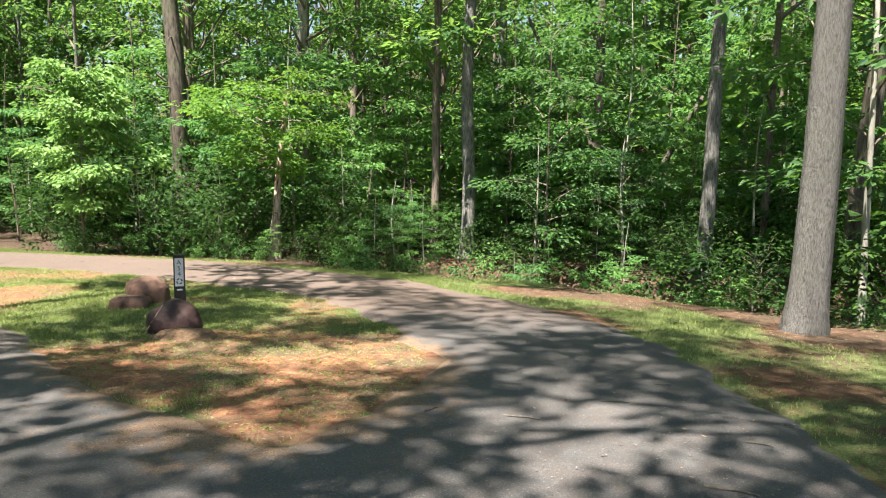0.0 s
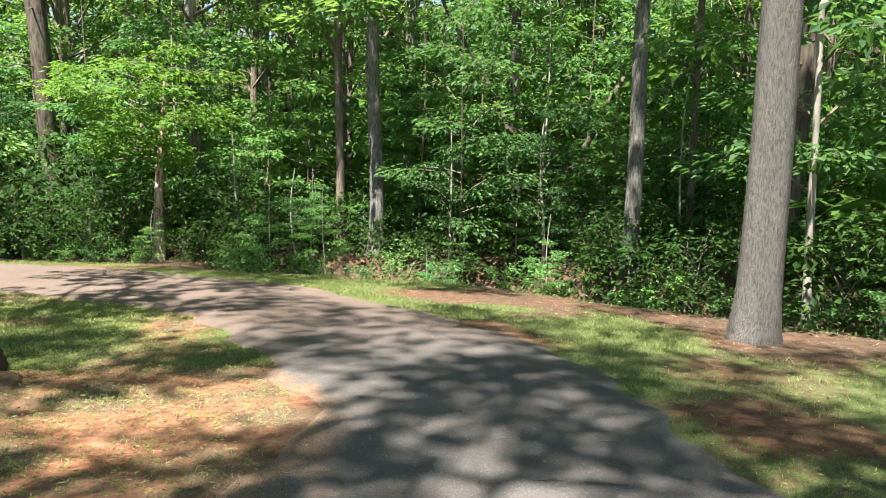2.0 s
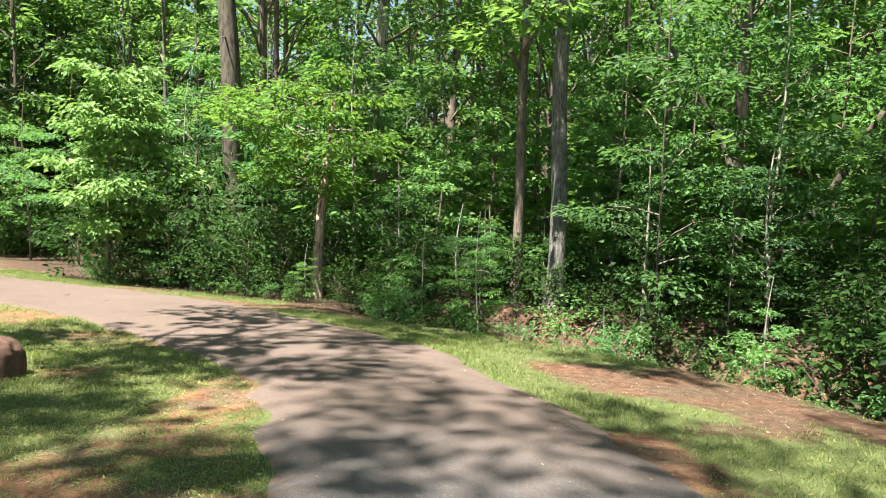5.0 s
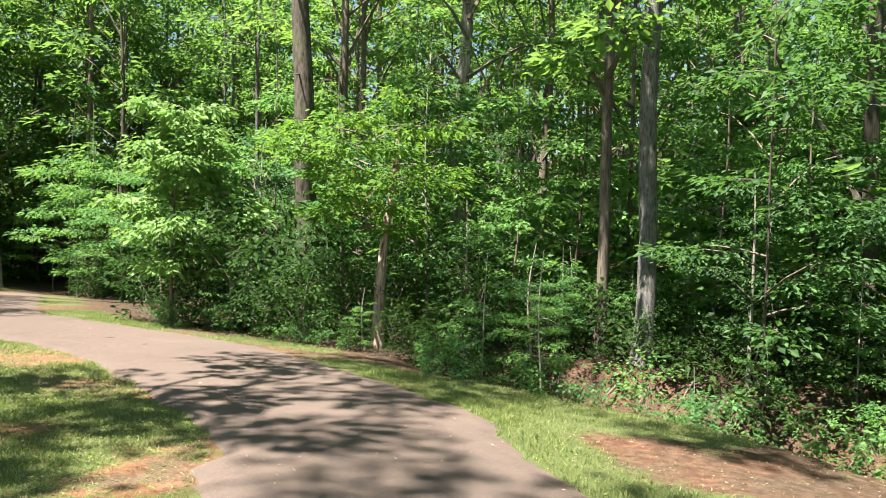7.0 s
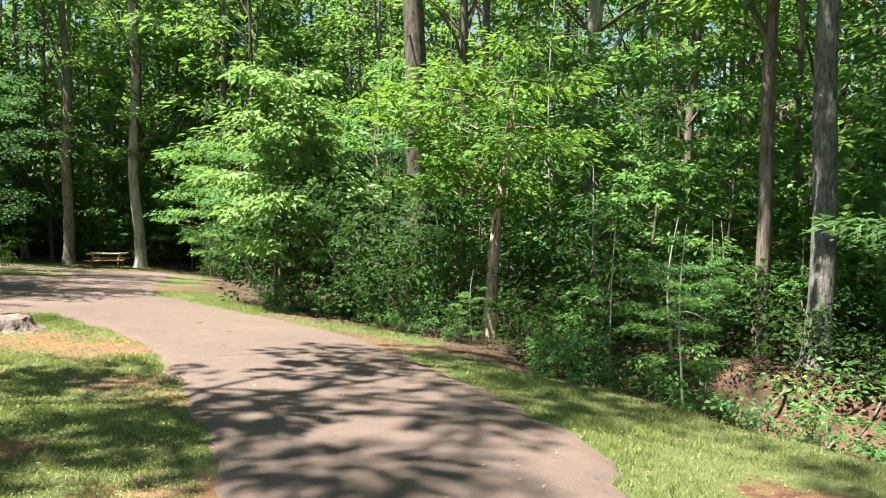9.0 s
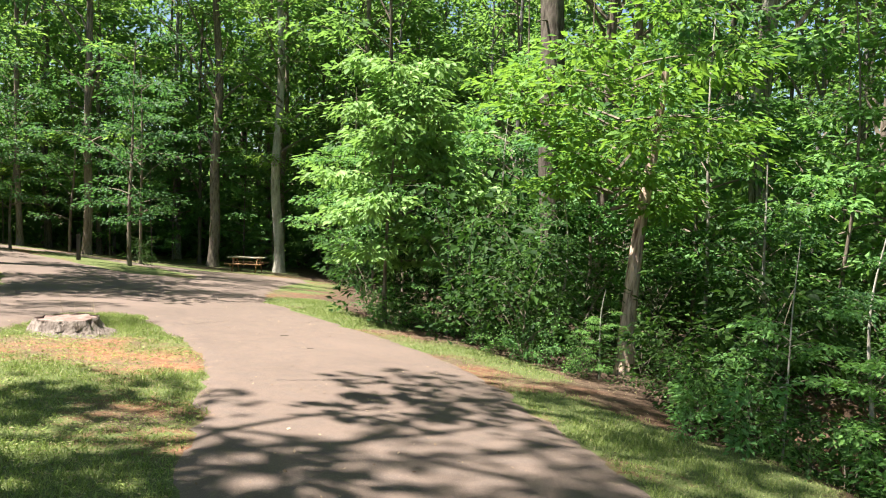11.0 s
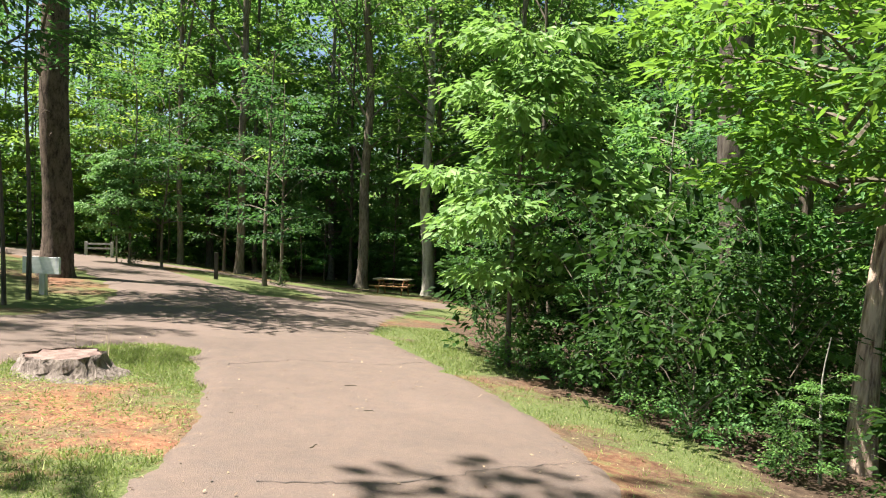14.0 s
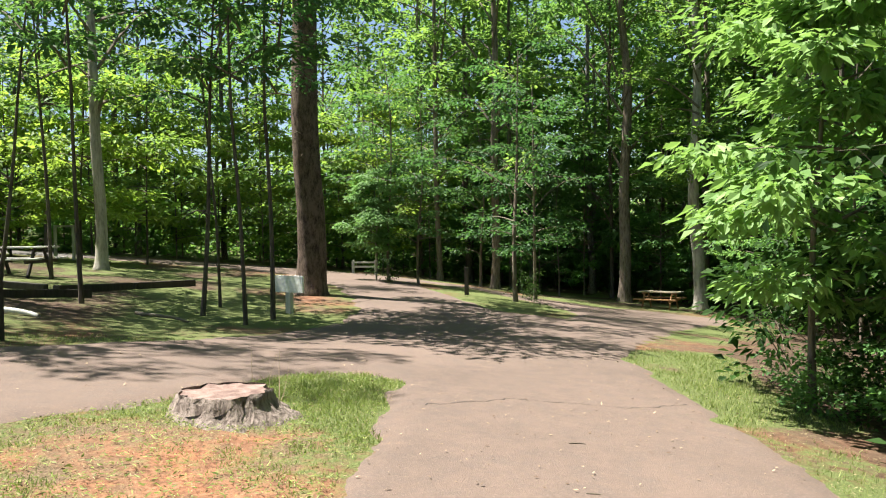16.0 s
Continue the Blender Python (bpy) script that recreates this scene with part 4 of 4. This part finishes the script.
def far_table(x, y, turn):
    top = new("picnic_table")
    top.matrix_basis = pose(x, y, high(x, y), 0, 0, turn)
    tagged(top, "grey wooden picnic table on the sunny lawn", "picnic table")
    for k in range(4):
        boxed("top_plank", (1.8, 0.17, 0.04), (0, -0.28 + 0.185 * k, 0.74), GREYWOOD, top)
    for e in (-1, 1):
        boxed("bench_plank", (1.8, 0.26, 0.04), (0, e * 0.68, 0.44), GREYWOOD, top)
        boxed("beam", (0.06, 1.55, 0.09), (e * 0.6, 0, 0.375), POST_DARK, top)
        for k in (-1, 1):
            boxed("leg", (0.05, 0.10, 0.85), (e * 0.55, k * 0.40, 0.35), POST_DARK, top, (k * 26, 0, 0))


far_table(-24.6, 8.6, 75)

lamp_frame = new("lantern_stand")
lamp_frame.matrix_basis = pose(-36.1, 7.4, high(-36.1, 7.4), 0, 0, 80)
tagged(lamp_frame, "pale wooden lantern stand with a crossbar", "post")
for x in (-0.35, 0.35):
    boxed("post", (0.10, 0.10, 1.5), (x, 0, 0.65), GREYWOOD, lamp_frame)
boxed("crossbar", (0.8, 0.08, 0.08), (0, 0, 1.35), GREYWOOD, lamp_frame)

for x, y, sc in ((-30.7, 19.6, 0.75), (-24.9, 22.9, 0.6), (-24.2, 22.7, 0.45)):
    shrub(x, y, sc, "low dark shrub beside the road")
# dry weed stalks behind the stump
for k, (a, b) in enumerate(((-0.35, 0.3), (-0.5, 0.1), (0.1, 0.45), (-0.2, 0.5), (0.35, 0.4))):
    st = np.linspace(0, 1, 5)
    x, y = -9.35 + a * 0.7, 14.15 + b * 0.5
    me = mesh_of("weed_stalk", *tube(np.stack([0.16 * (k - 2) * st, 0.1 * st * st, st * (0.35 + 0.07 * (k % 3))], 1), 0.0028 * (1.2 - st), 5), STRAW_STICK, True)
    ob = new("weed_stalk", me)
    ob.matrix_basis = pose(x, y, high(x, y), 0, 0, k * 40)
    tagged(ob, "thin dry weed stalk behind the stump", "weed", "weed stalks")
# dead trunks that lean in the woods
for name, a, b, r in (("leaning_trunk", (5.57, 21.5, -0.16), (7.68, 22.5, 2.74), 0.09), ("leaning_trunk", (4.44, 23.0, 1.53), (2.84, 24.0, 4.89), 0.07)):
    k = np.linspace(-0.25, 1.15, 9)[:, None]
    p = np.array(a) + (np.array(b) - np.array(a)) * k
    p[:, 0] += 0.08 * np.sin(k[:, 0] * 5)
    me = mesh_of(name, *tube(p - p[0], r * (1.15 - 0.4 * k[:, 0]), 8, 0.15, 17), BARK_DARK, True)
    ob = new(name, me)
    ob.location = p[0]
    tagged(ob, "dead dark trunk leaning among the forest trees", "dead tree", "woods")
# roots hanging out of the gully's far bank
def root(x, y, seed):
    q = q_of(seed)
    z = high(x, y)
    s = np.linspace(0, 1, 7)
    a = -1.9 + q.normal(0, 0.6)
    ln = q.uniform(0.5, 1.1)
    px, py = x + np.cos(a) * ln * s + np.cumsum(q.normal(0, 0.05, 7)), y + np.sin(a) * ln * s + np.cumsum(q.normal(0, 0.05, 7))
    pz = np.maximum(height(px, py) + 0.03, z + 0.04 - 0.7 * ln * s ** 1.5)
    me = mesh_of("root", *tube(np.stack([px - x, py - y, pz - z], 1), q.uniform(0.012, 0.03) * (1.15 - s), 6, 0.25, seed), TWIG, True)
    ob = new("root", me)
    ob.location = (x, y, z)
    tagged(ob, "bare brown root hanging over the gully bank", "root", "bank roots")


for k, (x, y) in enumerate(scatter(34, (-1.5, 8.5, 12, 20), 0.35, lambda x, y: 2.5 < one(woods_depth, x, y) - float(np.interp(x, LIP_X, LIP_D)) < 3.4, [])):
    root(x, y, 700 + k)
# leafy plants on both edges of the gully
for x, y in scatter(60, (-3, 9, 9, 19.5), 0.5, lambda x, y: 0.1 < one(woods_depth, x, y) - float(np.interp(x, LIP_X, LIP_D)) < 1.0, []):
    shrub(x, y, rng.uniform(0.22, 0.5), "low leafy plant on the gully's edge", stock=LOW_PLANTS)
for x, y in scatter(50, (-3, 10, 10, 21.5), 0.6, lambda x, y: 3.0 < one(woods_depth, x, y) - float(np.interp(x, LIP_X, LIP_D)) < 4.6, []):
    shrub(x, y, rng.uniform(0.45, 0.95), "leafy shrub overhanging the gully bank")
# sticks on the drive
for x0, y0, x1, y1, rad in ((0.45, 4.95, 0.68, 4.82, 0.006), (1.9, 4.45, 2.05, 4.33, 0.005), (1.2, 5.35, 1.4, 5.3, 0.004), (1.4, 3.7, 1.62, 3.55, 0.007), (1.75, 5.9, 1.9, 5.87, 0.004), (0.1, 4.0, 0.2, 4.1, 0.004), (0.9, 6.6, 1.05, 6.55, 0.004),
                            (-0.1, 5.0, 0.0, 5.1, 0.007), (-6.9, 16.0, -6.86, 16.08, 0.004), (-8.0, 16.4, -7.96, 16.52, 0.005), (-5.9, 15.0, -5.97, 15.09, 0.004)):
    lying("stick", x0, y0, x1, y1, rad, TWIG, "small dry stick lying on the asphalt", "stick", bend=0.06).location.z += 0.03


def crack(points, wide, seed):
    """A jagged dark seam lying on the asphalt."""
    q = q_of(seed)
    p = []
    for (x0, y0), (x1, y1) in zip(points, points[1:]):
        for k in np.linspace(0, 1, 14)[:-1]:
            p.append((x0 + (x1 - x0) * k + q.normal(0, 0.018), y0 + (y1 - y0) * k + q.normal(0, 0.018)))
    p = np.array(p)
    d = np.gradient(p, axis=0)
    side = np.stack([-d[:, 1], d[:, 0]], 1) / (np.linalg.norm(d, axis=1)[:, None] + 1e-6) * (wide * (0.2 + 0.8 * q.random(len(p))))[:, None]
    a, b = p + side, p - side
    v = np.concatenate([np.column_stack([e, height(e[:, 0], e[:, 1]) + 0.0345]) for e in (a, b)])
    n = len(p)
    f = [(i, i + 1, n + i + 1, n + i) for i in range(n - 1)]
    tagged(new("crack", mesh_of("crack", v, f, TAR)), "thin dark crack across the asphalt", "crack", kind="structure")


TAR = plain("crack_shadow", (0.02, 0.018, 0.017), (0.06, 0.05, 0.045), 30.0)
crack([(-5.3, 14.4), (-5.0, 15.2), (-5.1, 16.1), (-5.0, 17.0)], 0.007, 5)
crack([(-9.3, 15.6), (-9.6, 16.6), (-9.2, 17.6), (-9.4, 18.4)], 0.007, 6)
crack([(0.2, 9.6), (0.9, 10.2), (1.3, 10.3)], 0.005, 7)


def litter(name, n, box_, where, size, mat, label, lift=0.02, narrow=0.5):
    q = q_of(len(name) * 31 + n)
    x, y = q.uniform(box_[0], box_[1], n), q.uniform(box_[2], box_[3], n)
    keep = where(x, y, q)
    x, y = x[keep], y[keep]
    n = len(x)
    z = height(x, y) + lift + 0.015 * q.random(n)
    a, s = q.random(n) * 6.28, size * (0.5 + q.random(n))
    u = np.stack([np.cos(a) * s, np.sin(a) * s, q.normal(0, 0.25, n) * s], 1)
    w = np.stack([-np.sin(a) * s * narrow, np.cos(a) * s * narrow, q.normal(0, 0.12, n) * s], 1)
    p = np.stack([x, y, z], 1)
    v = np.stack([p - u * 0.5, p + w * 0.5, p + u * 0.5, p - w * 0.5], 1).reshape(-1, 3)
    b = np.arange(n)[:, None] * 4
    f = np.concatenate([b + np.array([[0, 2, 1]]), b + np.array([[0, 3, 2]])], 1).reshape(-1, 3)
    return tagged(new(name, mesh_of(name, v, f, mat)), label, "litter", kind="stuff")


def litter_material(name, a, c):
    m, n, l, b = material(name, 0.8, 0.2)
    l.new(ramp(n, l, n.new("ShaderNodeNewGeometry").outputs["Random Per Island"], [(0.0, a), (1.0, c)]), b.inputs["Base Color"])
    return m


STRAW = litter_material("dry_straw", (0.095, 0.070, 0.038), (0.34, 0.285, 0.16))
DEAD_LEAF = litter_material("dead_leaf", (0.07, 0.04, 0.025), (0.36, 0.27, 0.18))
GRIT = litter_material("grit", (0.05, 0.042, 0.036), (0.20, 0.175, 0.155))
# dead-leaf brown with the shade of gully and woods put into it
FLOOR_LEAF_SHADE = litter_material("shaded_floor_leaf", (0.018, 0.011, 0.008), (0.095, 0.060, 0.043))
litter("straw", 70000, (-11.4, 0, 4.2, 15.8), lambda x, y, q: inside(x, y, ISLAND) & (road_distance(x, y) > -0.25), 0.026, STRAW, "dry straw and grass clippings over red soil", 0.015, 0.12)
litter("sparse_grass", 150000, (-11.4, 0.0, 4.5, 15.8), lambda x, y, q: inside(x, y, ISLAND) & (road_distance(x, y) > 0.03) & (0.6 * value_noise(x, y, 0.45, 83) + 0.4 * value_noise(x, y, 0.16, 84) + 0.5 * (q.random(len(x)) - 0.5) > 0.47), 0.032, WEED, "thin olive grass and weeds growing over red soil", 0.016, 0.16)
litter("verge_straw", 80000, (-14, 8, 2, 22), lambda x, y, q: (woods_depth(x, y) > 0) & (woods_depth(x, y) < 4.5), 0.026, STRAW, "dry straw and grass clippings along the verge", 0.015, 0.12)
litter("road_litter", 6500, (-16, 2.4, 2, 20), lambda x, y, q: (road_distance(x, y) < 0) & (value_noise(x, y, 1.5, 61) + 0.3 * np.exp(road_distance(x, y) * 2) > 0.50), 0.026, DEAD_LEAF, "dead leaf scraps on the asphalt", 0.034, 0.5)
litter("grit", 9000, (-2.4, 2.5, 2.6, 9.0), lambda x, y, q: (road_distance(x, y) < 0.1) & (value_noise(x, y, 0.8, 62) + 0.5 * q.random(len(x)) + 0.25 * np.exp(-(x + 0.4) ** 2) > 0.72), 0.011, GRIT, "small pale stones and grit on the asphalt", 0.033, 0.8)
litter("wood_litter", 70000, (-8, 14, 8, 24), lambda x, y, q: (woods_depth(x, y) > np.interp(x, LIP_X, LIP_D) + 0.4) & (woods_depth(x, y) < 9.5), 0.045, FLOOR_LEAF_SHADE, "brown leaf litter on the forest floor, coloured as in shade", 0.02, 0.6)


# ---- turf ----
def turf(name, box_, n, tall, label):
    q = q_of(77)
    x, y = q.uniform(box_[0], box_[1], n), q.uniform(box_[2], box_[3], n)
    g2, _ = cover(x, y)
    keep = (road_distance(x, y) > 0.02) & (g2 + 0.5 * (value_noise(x, y, 0.25, 41) - 0.5) + 0.4 * (value_noise(x, y, 0.09, 43) - 0.5) > 0.30 + 0.58 * q.random(n))
    x, y, g2 = x[keep], y[keep], g2[keep]
    n = len(x)
    z = height(x, y)
    a, s = q.random(n) * 6.28, tall * (0.4 + 0.9 * q.random(n)) * (0.5 + 0.6 * g2) * (0.6 + 0.9 * value_noise(x, y, 0.35, 44))
    w = 0.0025 + 0.003 * q.random(n)
    lean = q.normal(0, 0.45, (n, 2)) * s[:, None]
    p = np.stack([x, y, z], 1)
    side = np.stack([np.cos(a) * w, np.sin(a) * w, 0 * w], 1)
    v = np.stack([p - side, p + side, p + np.stack([lean[:, 0], lean[:, 1], s], 1)], 1).reshape(-1, 3)
    ob = new(name, mesh_of(name, v, np.arange(n * 3).reshape(-1, 3), GRASS))
    return tagged(ob, label, "grass", kind="stuff")


turf("island_grass", (-11.5, 0, 4.2, 16), 260000, 0.04, "patchy sunlit grass on the island between the drives")
turf("verge_grass", (-14, 8, 4, 22), 420000, 0.042, "grass along the edge of the drive")
